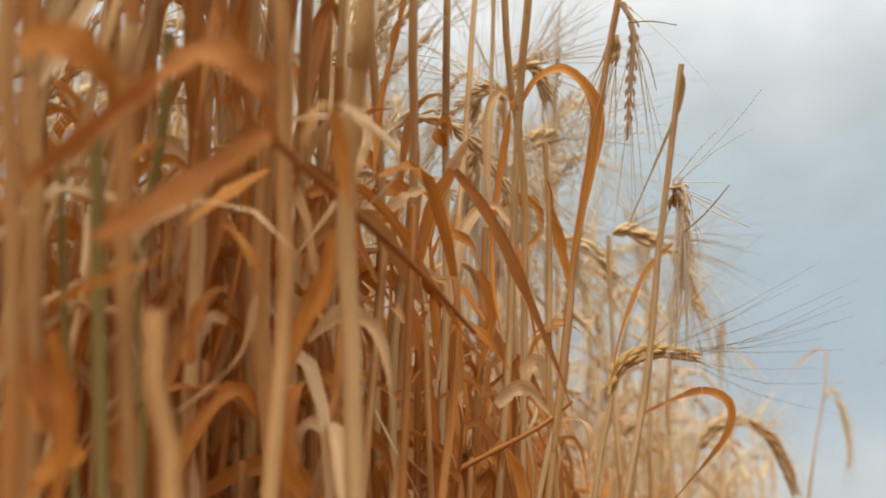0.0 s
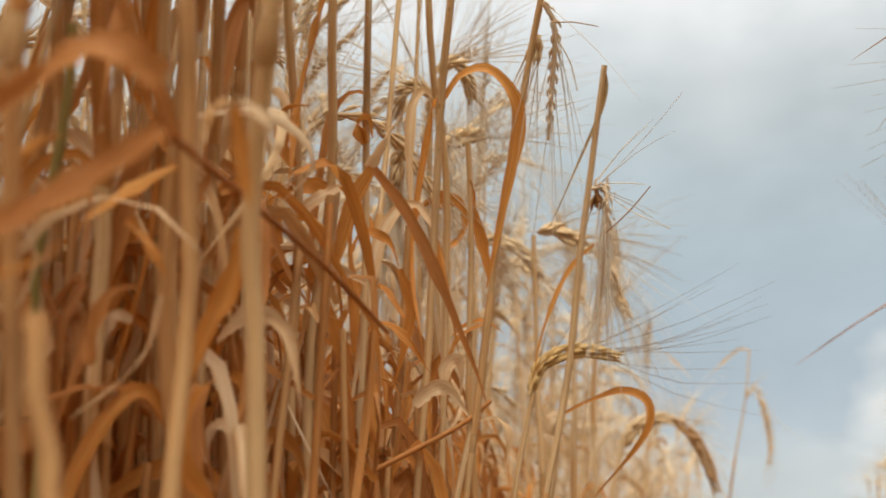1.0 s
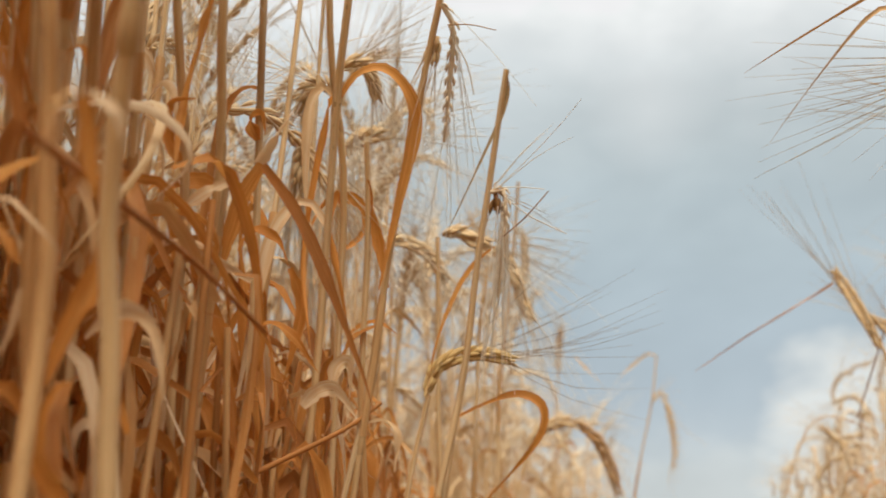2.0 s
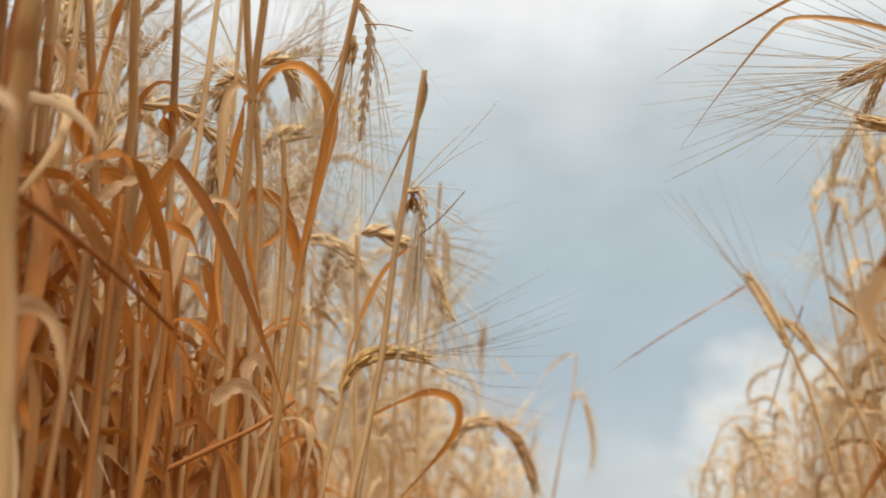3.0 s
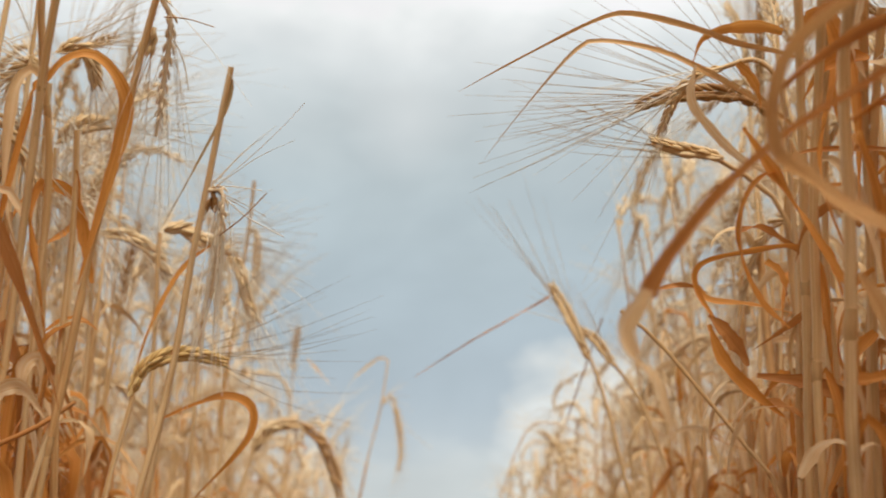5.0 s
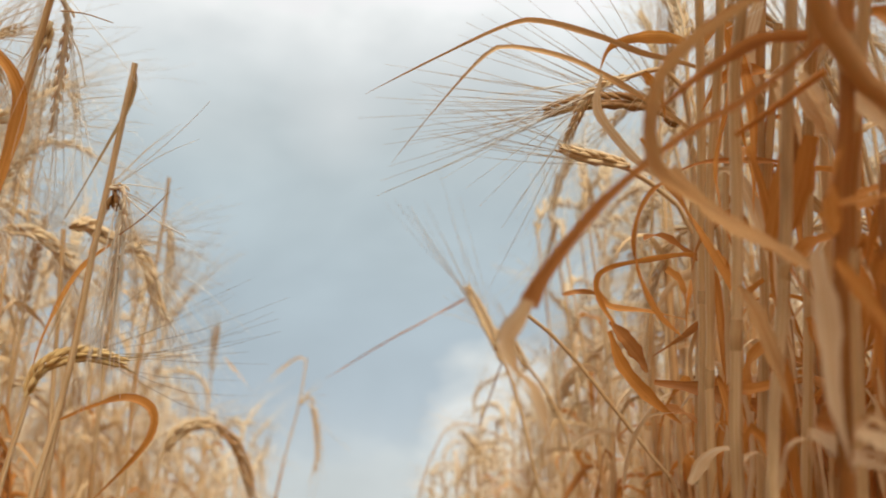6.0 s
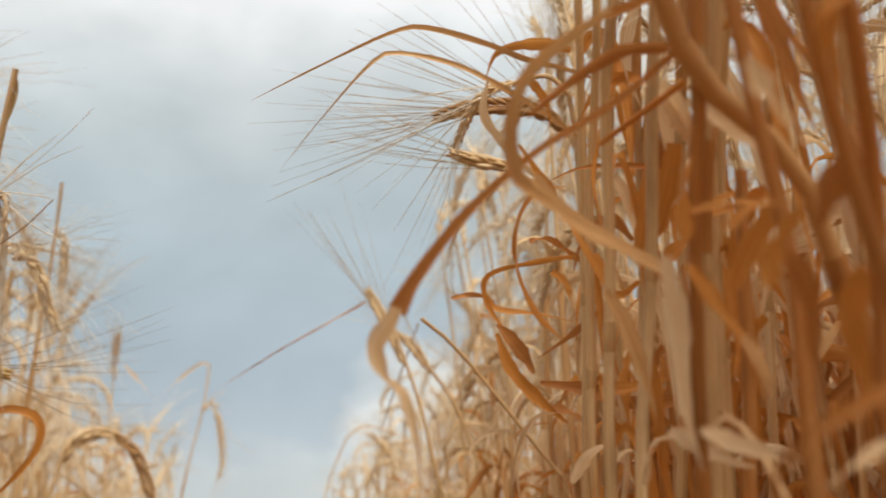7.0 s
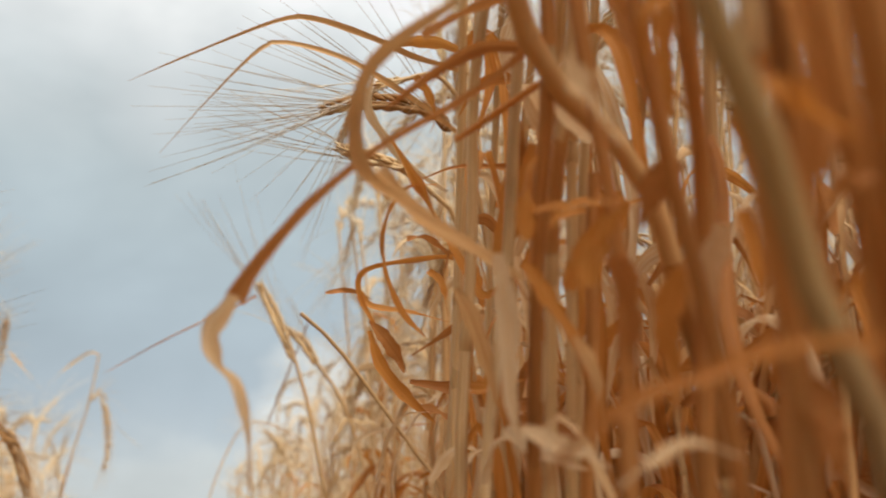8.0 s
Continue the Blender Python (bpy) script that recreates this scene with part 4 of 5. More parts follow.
leaf(p, [(0.146, 0.457, 0.486), (0.152, 0.459, 0.471), (0.164, 0.459, 0.457), (0.176, 0.457, 0.446)], 0.0065, LEAF, taper=(0.4, 1, 0.9, 0.1))
leaf(p, [(0.189, 0.442, 0.493), (0.178, 0.448, 0.484), (0.163, 0.455, 0.474)], 0.004, LEAF_DARK)
leaf(p, [(0.162, 0.448, 0.462), (0.181, 0.442, 0.458), (0.201, 0.436, 0.451), (0.232, 0.423, 0.452)], 0.007, LEAF_DARK, taper=(0.3, 1, 1, 0.8, 0.3))
leaf(p, [(0.171, 0.468, 0.455), (0.18, 0.465, 0.452), (0.19, 0.463, 0.445)], 0.006, LEAF_DARK)
leaf(p, [(0.152, 0.468, 0.421), (0.155, 0.465, 0.437), (0.162, 0.461, 0.449), (0.173, 0.457, 0.451)], 0.004, LEAF_PALE)
leaf(p, [(0.162, 0.451, 0.528), (0.17, 0.448, 0.528), (0.18, 0.447, 0.521), (0.19, 0.447, 0.513)], 0.006, LEAF_DARK)
leaf(p, [(0.172, 0.452, 0.514), (0.178, 0.452, 0.508), (0.182, 0.455, 0.494)], 0.007, LEAF)
leaf(p, [(0.128, 0.467, 0.505), (0.139, 0.464, 0.506), (0.149, 0.463, 0.502)], 0.003, LEAF_DARK)
p = plant(0.193, 0.510, "barley plant with a broad hanging pale leaf")
stem(p, [(0.193, 0.51, 0), (0.192, 0.462, 0.204), (0.192, 0.414, 0.409), (0.192, 0.389, 0.514), (0.189, 0.357, 0.583)], 0.0018, STRAW, nodes=(0.85,))
leaf(p, [(0.184, 0.351, 0.553), (0.191, 0.355, 0.54), (0.194, 0.36, 0.526), (0.191, 0.367, 0.513), (0.186, 0.375, 0.497)], 0.01, LEAF_PALE, taper=(0.5, 0.9, 1, 0.8, 0.3), twist=(20, 0, 20))
leaf(p, [(0.188, 0.362, 0.528), (0.172, 0.368, 0.53), (0.16, 0.372, 0.53), (0.148, 0.378, 0.526)], 0.0034, LEAF_DARK, fold=0.8)
leaf(p, [(0.173, 0.353, 0.479), (0.165, 0.357, 0.475), (0.155, 0.355, 0.49), (0.143, 0.352, 0.509), (0.13, 0.348, 0.528)], 0.007, LEAF, taper=(0.3, 0.7, 1, 1, 0.4))
leaf(p, [(0.147, 0.349, 0.513), (0.137, 0.353, 0.512), (0.131, 0.359, 0.502), (0.131, 0.364, 0.488), (0.138, 0.367, 0.471), (0.147, 0.367, 0.461)], 0.0046, LEAF, taper=(0.3, 0.8, 1, 1, 0.9, 0.2))
leaf(p, [(0.176, 0.343, 0.553), (0.183, 0.341, 0.55), (0.193, 0.343, 0.539), (0.196, 0.347, 0.527)], 0.008, LEAF_PALE)
p = plant(0.156, 0.156, "brown barley plant crowded close beside the track")
stem(p, [(0.156, 0.156, 0), (0.152, 0.145, 0.21), (0.146, 0.127, 0.381), (0.144, 0.121, 0.405), (0.14, 0.117, 0.422), (0.135, 0.112, 0.434), (0.131, 0.107, 0.444)], 0.0023, SHEATH, crown=True)
leaf(p, [(0.122, 0.101, 0.44), (0.125, 0.103, 0.435), (0.128, 0.106, 0.427), (0.13, 0.109, 0.418)], 0.006, LEAF_DARK, taper=(0.6, 1, 1, 0.3))
p = plant(0.149, 0.145, "brown barley plant crowded close beside the track")
stem(p, [(0.149, 0.145, 0), (0.148, 0.136, 0.209), (0.145, 0.121, 0.38), (0.144, 0.115, 0.408), (0.141, 0.108, 0.429), (0.138, 0.102, 0.443)], 0.0023, SHEATH, crown=True)
p = plant(0.149, 0.171, "brown barley plant crowded close beside the track")
stem(p, [(0.149, 0.171, 0), (0.147, 0.161, 0.213), (0.145, 0.146, 0.387), (0.144, 0.139, 0.42), (0.142, 0.134, 0.441), (0.138, 0.128, 0.458)], 0.002, SHEATH, crown=True)
leaf(p, [(0.137, 0.132, 0.462), (0.14, 0.136, 0.453), (0.141, 0.142, 0.443), (0.143, 0.145, 0.433)], 0.006, LEAF, taper=(0.5, 1, 1, 0.3))
p = plant(0.156, 0.210, "brown barley plant with a hanging leaf")
stem(p, [(0.156, 0.21, 0), (0.155, 0.201, 0.216), (0.153, 0.187, 0.393), (0.152, 0.179, 0.434), (0.148, 0.172, 0.459), (0.143, 0.163, 0.481)], 0.002, SHEATH, crown=True)
leaf(p, [(0.139, 0.16, 0.479), (0.14, 0.166, 0.469), (0.143, 0.172, 0.457)], 0.006, LEAF, taper=(0.5, 1, 0.4))
p = plant(0.220, 0.250, "barley plant with a bent brown sheath leaning over the track")
stem(p, [(0.22, 0.25, 0), (0.205, 0.241, 0.222), (0.182, 0.227, 0.403), (0.172, 0.221, 0.435), (0.163, 0.215, 0.457), (0.149, 0.212, 0.473), (0.132, 0.209, 0.485), (0.123, 0.2, 0.5), (0.116, 0.191, 0.511), (0.108, 0.179, 0.525)], 0.0028, PALE_SHEATH)
leaf(p, [(0.109, 0.142, 0.45), (0.114, 0.144, 0.443), (0.119, 0.145, 0.437)], 0.006, LEAF_PALE, taper=(0.3, 1, 1, 0.3))
leaf(p, [(0.1, 0.136, 0.381), (0.102, 0.129, 0.386), (0.107, 0.12, 0.39), (0.111, 0.112, 0.391), (0.114, 0.104, 0.392), (0.117, 0.096, 0.392), (0.119, 0.089, 0.39)], 0.0042, SHEATH, fold=0.6, twist=(70, 60, 70), taper=(0.2, 0.6, 1, 1, 1, 0.8))
leaf(p, [(0.133, 0.135, 0.463), (0.127, 0.139, 0.462), (0.124, 0.142, 0.459), (0.125, 0.146, 0.452)], 0.006, LEAF)
p = plant(0.187, 0.121, "barley plant with a thick greyish weathered stem")
stem(p, [(0.187, 0.121, 0), (0.167, 0.117, 0.208), (0.135, 0.111, 0.379), (0.13, 0.11, 0.39), (0.125, 0.109, 0.401), (0.121, 0.106, 0.411), (0.117, 0.103, 0.419), (0.111, 0.1, 0.426), (0.106, 0.096, 0.434)], 0.0024, WEATHERED, crown=True, sheaths=False)
leaf(p, [(0.117, 0.101, 0.426), (0.12, 0.1, 0.424), (0.123, 0.099, 0.421), (0.127, 0.098, 0.418)], 0.004, LEAF)
leaf(p, [(0.117, 0.15, 0.383), (0.122, 0.147, 0.387), (0.127, 0.144, 0.389), (0.134, 0.141, 0.386)], 0.0035, LEAF_PALE)
p = plant(0.153, 0.159, "barley plant with a broad orange leaf hanging along it")
stem(p, [(0.153, 0.159, 0), (0.149, 0.15, 0.21), (0.142, 0.136, 0.382), (0.14, 0.132, 0.402), (0.136, 0.13, 0.414), (0.132, 0.125, 0.427), (0.128, 0.12, 0.439), (0.125, 0.115, 0.448)], 0.0019, SHEATH, crown=True)
leaf(p, [(0.118, 0.094, 0.435), (0.123, 0.1, 0.426), (0.125, 0.106, 0.418), (0.128, 0.111, 0.408), (0.133, 0.114, 0.4)], 0.0055, LEAF_DARK, twist=(10, 0, 25, 10), taper=(0.5, 1, 1, 0.9, 0.3))
leaf(p, [(0.124, 0.172, 0.421), (0.124, 0.17, 0.427), (0.127, 0.167, 0.432), (0.13, 0.164, 0.435)], 0.006, LEAF)
leaf(p, [(0.117, 0.171, 0.432), (0.121, 0.168, 0.435), (0.129, 0.165, 0.435), (0.134, 0.164, 0.432)], 0.004, LEAF, twist=(50, 60, 50))
p = plant(0.166, 0.132, "dark brown barley plant close beside the track")
stem(p, [(0.166, 0.132, 0), (0.154, 0.12, 0.211), (0.133, 0.099, 0.383), (0.129, 0.095, 0.397), (0.125, 0.09, 0.408), (0.12, 0.086, 0.418), (0.115, 0.081, 0.426)], 0.0023, SHEATH, crown=True)
leaf(p, [(0.132, 0.113, 0.405), (0.13, 0.112, 0.411), (0.131, 0.109, 0.416), (0.134, 0.106, 0.417), (0.137, 0.105, 0.415)], 0.006, LEAF_DARK)
p = plant(0.167, 0.181, "dry barley plant with an orange-brown jointed stem")
stem(p, [(0.167, 0.181, 0), (0.16, 0.176, 0.212), (0.148, 0.168, 0.386), (0.145, 0.166, 0.404), (0.141, 0.164, 0.421), (0.136, 0.16, 0.438), (0.131, 0.155, 0.454), (0.125, 0.148, 0.469)], 0.0018, SHEATH, crown=True)
leaf(p, [(0.129, 0.173, 0.428), (0.133, 0.174, 0.42), (0.134, 0.177, 0.406), (0.136, 0.179, 0.392)], 0.005, LEAF_DARK)
leaf(p, [(0.138, 0.164, 0.423), (0.137, 0.168, 0.414), (0.139, 0.17, 0.403), (0.137, 0.172, 0.396)], 0.006, LEAF)
p = plant(0.140, 0.204, "barley plant with a leaf sheath split along the stem")
stem(p, [(0.14, 0.204, 0), (0.14, 0.2, 0.214), (0.14, 0.194, 0.389), (0.14, 0.191, 0.425), (0.136, 0.188, 0.45), (0.131, 0.184, 0.471), (0.128, 0.18, 0.488)], 0.0018, SHEATH, crown=True)
leaf(p, [(0.13, 0.218, 0.446), (0.129, 0.216, 0.453), (0.129, 0.212, 0.46), (0.131, 0.21, 0.464)], 0.007, LEAF)
leaf(p, [(0.118, 0.203, 0.437), (0.121, 0.207, 0.423), (0.122, 0.21, 0.408), (0.125, 0.211, 0.393)], 0.0055, LEAF_PALE)
leaf(p, [(0.121, 0.201, 0.4), (0.127, 0.199, 0.397), (0.132, 0.197, 0.395), (0.138, 0.195, 0.391)], 0.005, LEAF_PALE, twist=(30, 10, 40))
p = plant(0.156, 0.173, "dry barley plant with an orange-brown jointed stem")
stem(p, [(0.156, 0.173, 0), (0.156, 0.169, 0.212), (0.156, 0.163, 0.385), (0.156, 0.161, 0.409), (0.157, 0.156, 0.43), (0.155, 0.151, 0.45), (0.151, 0.145, 0.47)], 0.0017, SHEATH, crown=True)
leaf(p, [(0.147, 0.156, 0.432), (0.15, 0.158, 0.422), (0.152, 0.161, 0.409), (0.155, 0.162, 0.395)], 0.006, LEAF)
leaf(p, [(0.149, 0.166, 0.433), (0.148, 0.171, 0.424), (0.15, 0.172, 0.416)], 0.006, LEAF_PALE)
p = plant(0.156, 0.143, "barley plant with withered brown leaves")
stem(p, [(0.156, 0.143, 0), (0.156, 0.141, 0.211), (0.156, 0.138, 0.383), (0.156, 0.137, 0.404), (0.154, 0.135, 0.422), (0.151, 0.132, 0.441), (0.149, 0.126, 0.459)], 0.0018, SHEATH, crown=True)
leaf(p, [(0.148, 0.14, 0.404), (0.15, 0.137, 0.41), (0.153, 0.133, 0.413), (0.156, 0.132, 0.409)], 0.006, LEAF)
leaf(p, [(0.141, 0.134, 0.397), (0.143, 0.134, 0.39), (0.145, 0.134, 0.38)], 0.007, LEAF_DARK)
p = plant(0.143, 0.347, "pale barley plant with a broad ribbon of leaf folded down")
stem(p, [(0.143, 0.347, 0), (0.144, 0.339, 0.222), (0.146, 0.327, 0.403), (0.147, 0.32, 0.445), (0.148, 0.312, 0.477), (0.147, 0.304, 0.503), (0.146, 0.297, 0.523), (0.145, 0.288, 0.542), (0.147, 0.282, 0.553)], 0.002, STRAW, nodes=(0.7,), sheaths=False, crown=True)
leaf(p, [(0.154, 0.283, 0.502), (0.154, 0.286, 0.496), (0.153, 0.291, 0.487), (0.152, 0.295, 0.477), (0.151, 0.298, 0.47)], 0.0075, LEAF, twist=(40, 10, 20, 0), taper=(0.7, 1, 1, 0.9, 0.5))
leaf(p, [(0.149, 0.336, 0.409), (0.153, 0.333, 0.414), (0.157, 0.332, 0.415), (0.157, 0.332, 0.407)], 0.006, LEAF_PALE)
leaf(p, [(0.147, 0.27, 0.413), (0.151, 0.268, 0.41), (0.156, 0.266, 0.407), (0.161, 0.264, 0.404)], 0.005, LEAF_PALE, twist=(20, 30, 10))
leaf(p, [(0.152, 0.278, 0.419), (0.157, 0.275, 0.417), (0.161, 0.274, 0.414), (0.163, 0.273, 0.408)], 0.006, LEAF_DARK)
leaf(p, [(0.148, 0.332, 0.436), (0.155, 0.329, 0.435), (0.161, 0.326, 0.436), (0.168, 0.322, 0.437)], 0.005, LEAF, twist=(10, 20, 0))
p = plant(0.139, 0.314, "pale barley plant with a straight clean stem")
stem(p, [(0.139, 0.314, 0), (0.141, 0.307, 0.22), (0.145, 0.295, 0.4), (0.147, 0.289, 0.438), (0.148, 0.282, 0.466), (0.148, 0.273, 0.495), (0.147, 0.266, 0.513), (0.146, 0.255, 0.536)], 0.0018, STRAW, nodes=(0.72,), sheaths=False, crown=True)
p = plant(0.175, 0.451, "pale barley plant with a straight clean stem")
stem(p, [(0.175, 0.451, 0), (0.175, 0.444, 0.228), (0.175, 0.433, 0.415), (0.175, 0.425, 0.471), (0.174, 0.415, 0.513), (0.173, 0.405, 0.543), (0.17, 0.39, 0.58), (0.166, 0.374, 0.613)], 0.0019, STRAW, nodes=(0.7,), sheaths=False, crown=True)
p = plant(0.164, 0.422, "pale barley plant with a straight clean stem")
stem(p, [(0.164, 0.422, 0), (0.166, 0.415, 0.227), (0.168, 0.403, 0.412), (0.17, 0.393, 0.476), (0.168, 0.383, 0.516), (0.167, 0.369, 0.554), (0.164, 0.348, 0.596)], 0.0018, STRAW, nodes=(0.66,), sheaths=False, crown=True)
p = plant(0.138, 0.270, "pale barley plant beside browner ones")
stem(p, [(0.138, 0.27, 0), (0.141, 0.263, 0.217), (0.145, 0.251, 0.395), (0.147, 0.246, 0.427), (0.146, 0.241, 0.452), (0.147, 0.234, 0.475), (0.147, 0.227, 0.493), (0.146, 0.218, 0.512)], 0.0018, STRAW, nodes=(0.7,), crown=True)
leaf(p, [(0.106, 0.19, 0.488), (0.101, 0.196, 0.486), (0.095, 0.203, 0.483), (0.091, 0.209, 0.479), (0.09, 0.216, 0.473), (0.091, 0.221, 0.467), (0.094, 0.225, 0.462), (0.102, 0.227, 0.457), (0.112, 0.227, 0.451), (0.123, 0.227, 0.445)], 0.0042, PALE_SHEATH, twist=(70, 50, 20, 0, 10, 30, 40), taper=(0.6, 0.9, 1, 1, 0.8, 0.5))
p = plant(0.153, 0.339, "barley plant with crumpled low leaves")
stem(p, [(0.153, 0.339, 0), (0.158, 0.301, 0.197), (0.162, 0.264, 0.393), (0.163, 0.256, 0.433), (0.161, 0.243, 0.476)], 0.002, SHEATH)
leaf(p, [(0.168, 0.242, 0.468), (0.165, 0.246, 0.461), (0.16, 0.252, 0.454), (0.157, 0.256, 0.445)], 0.007, LEAF)
leaf(p, [(0.144, 0.27, 0.412), (0.152, 0.267, 0.407), (0.162, 0.263, 0.4), (0.168, 0.26, 0.399)], 0.0055, LEAF_PALE)
leaf(p, [(0.152, 0.277, 0.416), (0.159, 0.274, 0.414), (0.165, 0.272, 0.406)], 0.006, LEAF_DARK)
leaf(p, [(0.146, 0.255, 0.465), (0.156, 0.249, 0.466), (0.166, 0.243, 0.468)], 0.004, LEAF, twist=(30, 50))
leaf(p, [(0.141, 0.222, 0.489), (0.145, 0.224, 0.481), (0.153, 0.223, 0.474), (0.161, 0.222, 0.467)], 0.007, LEAF_PALE, twist=(20, 0, 40))
p = plant(0.190, 0.420, "barley plant with a brown sheath")
stem(p, [(0.19, 0.42, 0), (0.186, 0.37, 0.199), (0.182, 0.321, 0.399), (0.18, 0.295, 0.499), (0.177, 0.267, 0.551)], 0.0018, SHEATH, crown=True)
p = plant(0.188, 0.483, "barley plant with a pale stem")
stem(p, [(0.188, 0.483, 0), (0.19, 0.432, 0.203), (0.192, 0.382, 0.405), (0.193, 0.35, 0.522), (0.188, 0.318, 0.584)], 0.002, STRAW, nodes=(0.8,), crown=True)
p = plant(0.185, 0.403, "barley plant with many withered leaves")
stem(p, [(0.185, 0.403, 0), (0.178, 0.353, 0.199), (0.172, 0.303, 0.397), (0.169, 0.28, 0.49), (0.164, 0.255, 0.539)], 0.0019, SHEATH, nodes=(0.8,), crown=True)
leaf(p, [(0.138, 0.184, 0.49), (0.144, 0.186, 0.482), (0.15, 0.187, 0.474), (0.154, 0.189, 0.466)], 0.0045, LEAF_DARK, fold=0.7, taper=(1, 1, 0.9, 0.4))
leaf(p, [(0.151, 0.268, 0.509), (0.154, 0.269, 0.504), (0.159, 0.27, 0.498), (0.163, 0.27, 0.494)], 0.0085, LEAF_PALE, taper=(0.4, 1, 1, 0.5), twist=(0, 10, 20))
leaf(p, [(0.155, 0.272, 0.496), (0.154, 0.277, 0.487), (0.152, 0.282, 0.477), (0.149, 0.287, 0.468)], 0.0085, LEAF, taper=(0.7, 1, 1, 0.4), twist=(15, 0, 20))
leaf(p, [(0.137, 0.212, 0.433), (0.14, 0.208, 0.441), (0.144, 0.203, 0.448), (0.148, 0.2, 0.45)], 0.006, LEAF)
leaf(p, [(0.13, 0.22, 0.453), (0.137, 0.216, 0.454), (0.145, 0.212, 0.454), (0.152, 0.209, 0.452)], 0.0042, LEAF, twist=(40, 50, 30))
leaf(p, [(0.146, 0.269, 0.414), (0.154, 0.265, 0.413), (0.16, 0.263, 0.409), (0.162, 0.263, 0.403)], 0.007, LEAF_DARK)
leaf(p, [(0.132, 0.243, 0.407), (0.139, 0.241, 0.402), (0.144, 0.238, 0.399), (0.15, 0.236, 0.397)], 0.006, LEAF_PALE, twist=(20, 30, 10))
leaf(p, [(0.151, 0.266, 0.512), (0.155, 0.267, 0.507), (0.159, 0.269, 0.498), (0.164, 0.273, 0.485)], 0.009, LEAF_PALE, taper=(0.4, 1, 1, 0.4))
leaf(p, [(0.166, 0.274, 0.479), (0.173, 0.27, 0.48), (0.181, 0.267, 0.478), (0.187, 0.262, 0.48)], 0.005, LEAF, twist=(40, 50, 30))
leaf(p, [(0.179, 0.266, 0.48), (0.176, 0.269, 0.478), (0.172, 0.275, 0.469), (0.17, 0.28, 0.457)], 0.006, LEAF)
leaf(p, [(0.171, 0.288, 0.467), (0.175, 0.29, 0.455), (0.175, 0.293, 0.446), (0.17, 0.298, 0.435)], 0.007, LEAF, twist=(20, 0, 40))
leaf(p, [(0.159, 0.222, 0.515), (0.165, 0.225, 0.504), (0.17, 0.228, 0.492), (0.175, 0.23, 0.481)], 0.006, LEAF_DARK)
p = plant(0.195, 0.517, "barley plant with many withered leaves")
stem(p, [(0.195, 0.517, 0), (0.193, 0.465, 0.204), (0.192, 0.414, 0.409), (0.191, 0.382, 0.534), (0.182, 0.349, 0.6)], 0.0018, STRAW, nodes=(0.82,), crown=True)
leaf(p, [(0.18, 0.344, 0.59), (0.177, 0.353, 0.577), (0.18, 0.36, 0.564), (0.187, 0.364, 0.55)], 0.008, LEAF_PALE)
leaf(p, [(0.168, 0.382, 0.499), (0.173, 0.384, 0.487), (0.176, 0.386, 0.474)], 0.008, LEAF)
leaf(p, [(0.184, 0.358, 0.563), (0.176, 0.361, 0.565), (0.168, 0.366, 0.561), (0.163, 0.373, 0.552)], 0.006, LEAF)
leaf(p, [(0.156, 0.395, 0.413), (0.163, 0.392, 0.423), (0.171, 0.388, 0.424), (0.178, 0.387, 0.41)], 0.006, LEAF_PALE)
leaf(p, [(0.186, 0.385, 0.465), (0.18, 0.389, 0.457), (0.179, 0.393, 0.441), (0.183, 0.394, 0.424)], 0.007, LEAF)
leaf(p, [(0.185, 0.384, 0.506), (0.176, 0.384, 0.515), (0.166, 0.391, 0.507), (0.163, 0.396, 0.495)], 0.005, LEAF_DARK)
p = plant(0.218, 0.443, "barley plant with withered leaves low down")
stem(p, [(0.218, 0.443, 0), (0.216, 0.396, 0.201), (0.213, 0.349, 0.402), (0.212, 0.328, 0.492), (0.205, 0.293, 0.567)], 0.0019, SHEATH, crown=True)
leaf(p, [(0.099, 0.232, 0.466), (0.11, 0.233, 0.455), (0.121, 0.231, 0.448), (0.133, 0.229, 0.44)], 0.0055, PALE_SHEATH, twist=(20, 10, 30), taper=(0.8, 1, 0.9, 0.6))
leaf(p, [(0.128, 0.214, 0.439), (0.133, 0.214, 0.431), (0.139, 0.214, 0.421), (0.143, 0.215, 0.407)], 0.006, LEAF, twist=(10, 30, 20))
leaf(p, [(0.134, 0.179, 0.429), (0.137, 0.18, 0.421), (0.138, 0.182, 0.413)], 0.007, LEAF_DARK)
leaf(p, [(0.128, 0.267, 0.449), (0.133, 0.268, 0.44), (0.138, 0.27, 0.426), (0.141, 0.271, 0.413)], 0.006, PALE_SHEATH, twist=(20, 0, 30))
leaf(p, [(0.139, 0.214, 0.423), (0.143, 0.214, 0.414), (0.145, 0.215, 0.403)], 0.005, PALE_SHEATH)
leaf(p, [(0.137, 0.275, 0.398), (0.139, 0.272, 0.408), (0.144, 0.27, 0.409), (0.146, 0.271, 0.398)], 0.006, LEAF_PALE)
leaf(p, [(0.137, 0.159, 0.442), (0.134, 0.164, 0.437), (0.132, 0.168, 0.429)], 0.007, LEAF_DARK)
leaf(p, [(0.194, 0.304, 0.453), (0.188, 0.309, 0.446), (0.187, 0.313, 0.433), (0.191, 0.313, 0.419)], 0.008, LEAF)
leaf(p, [(0.178, 0.333, 0.46), (0.183, 0.335, 0.445), (0.19, 0.334, 0.436)], 0.008, LEAF)
leaf(p, [(0.181, 0.339, 0.429), (0.189, 0.336, 0.426), (0.196, 0.333, 0.419), (0.195, 0.335, 0.408)], 0.008, LEAF_DARK)
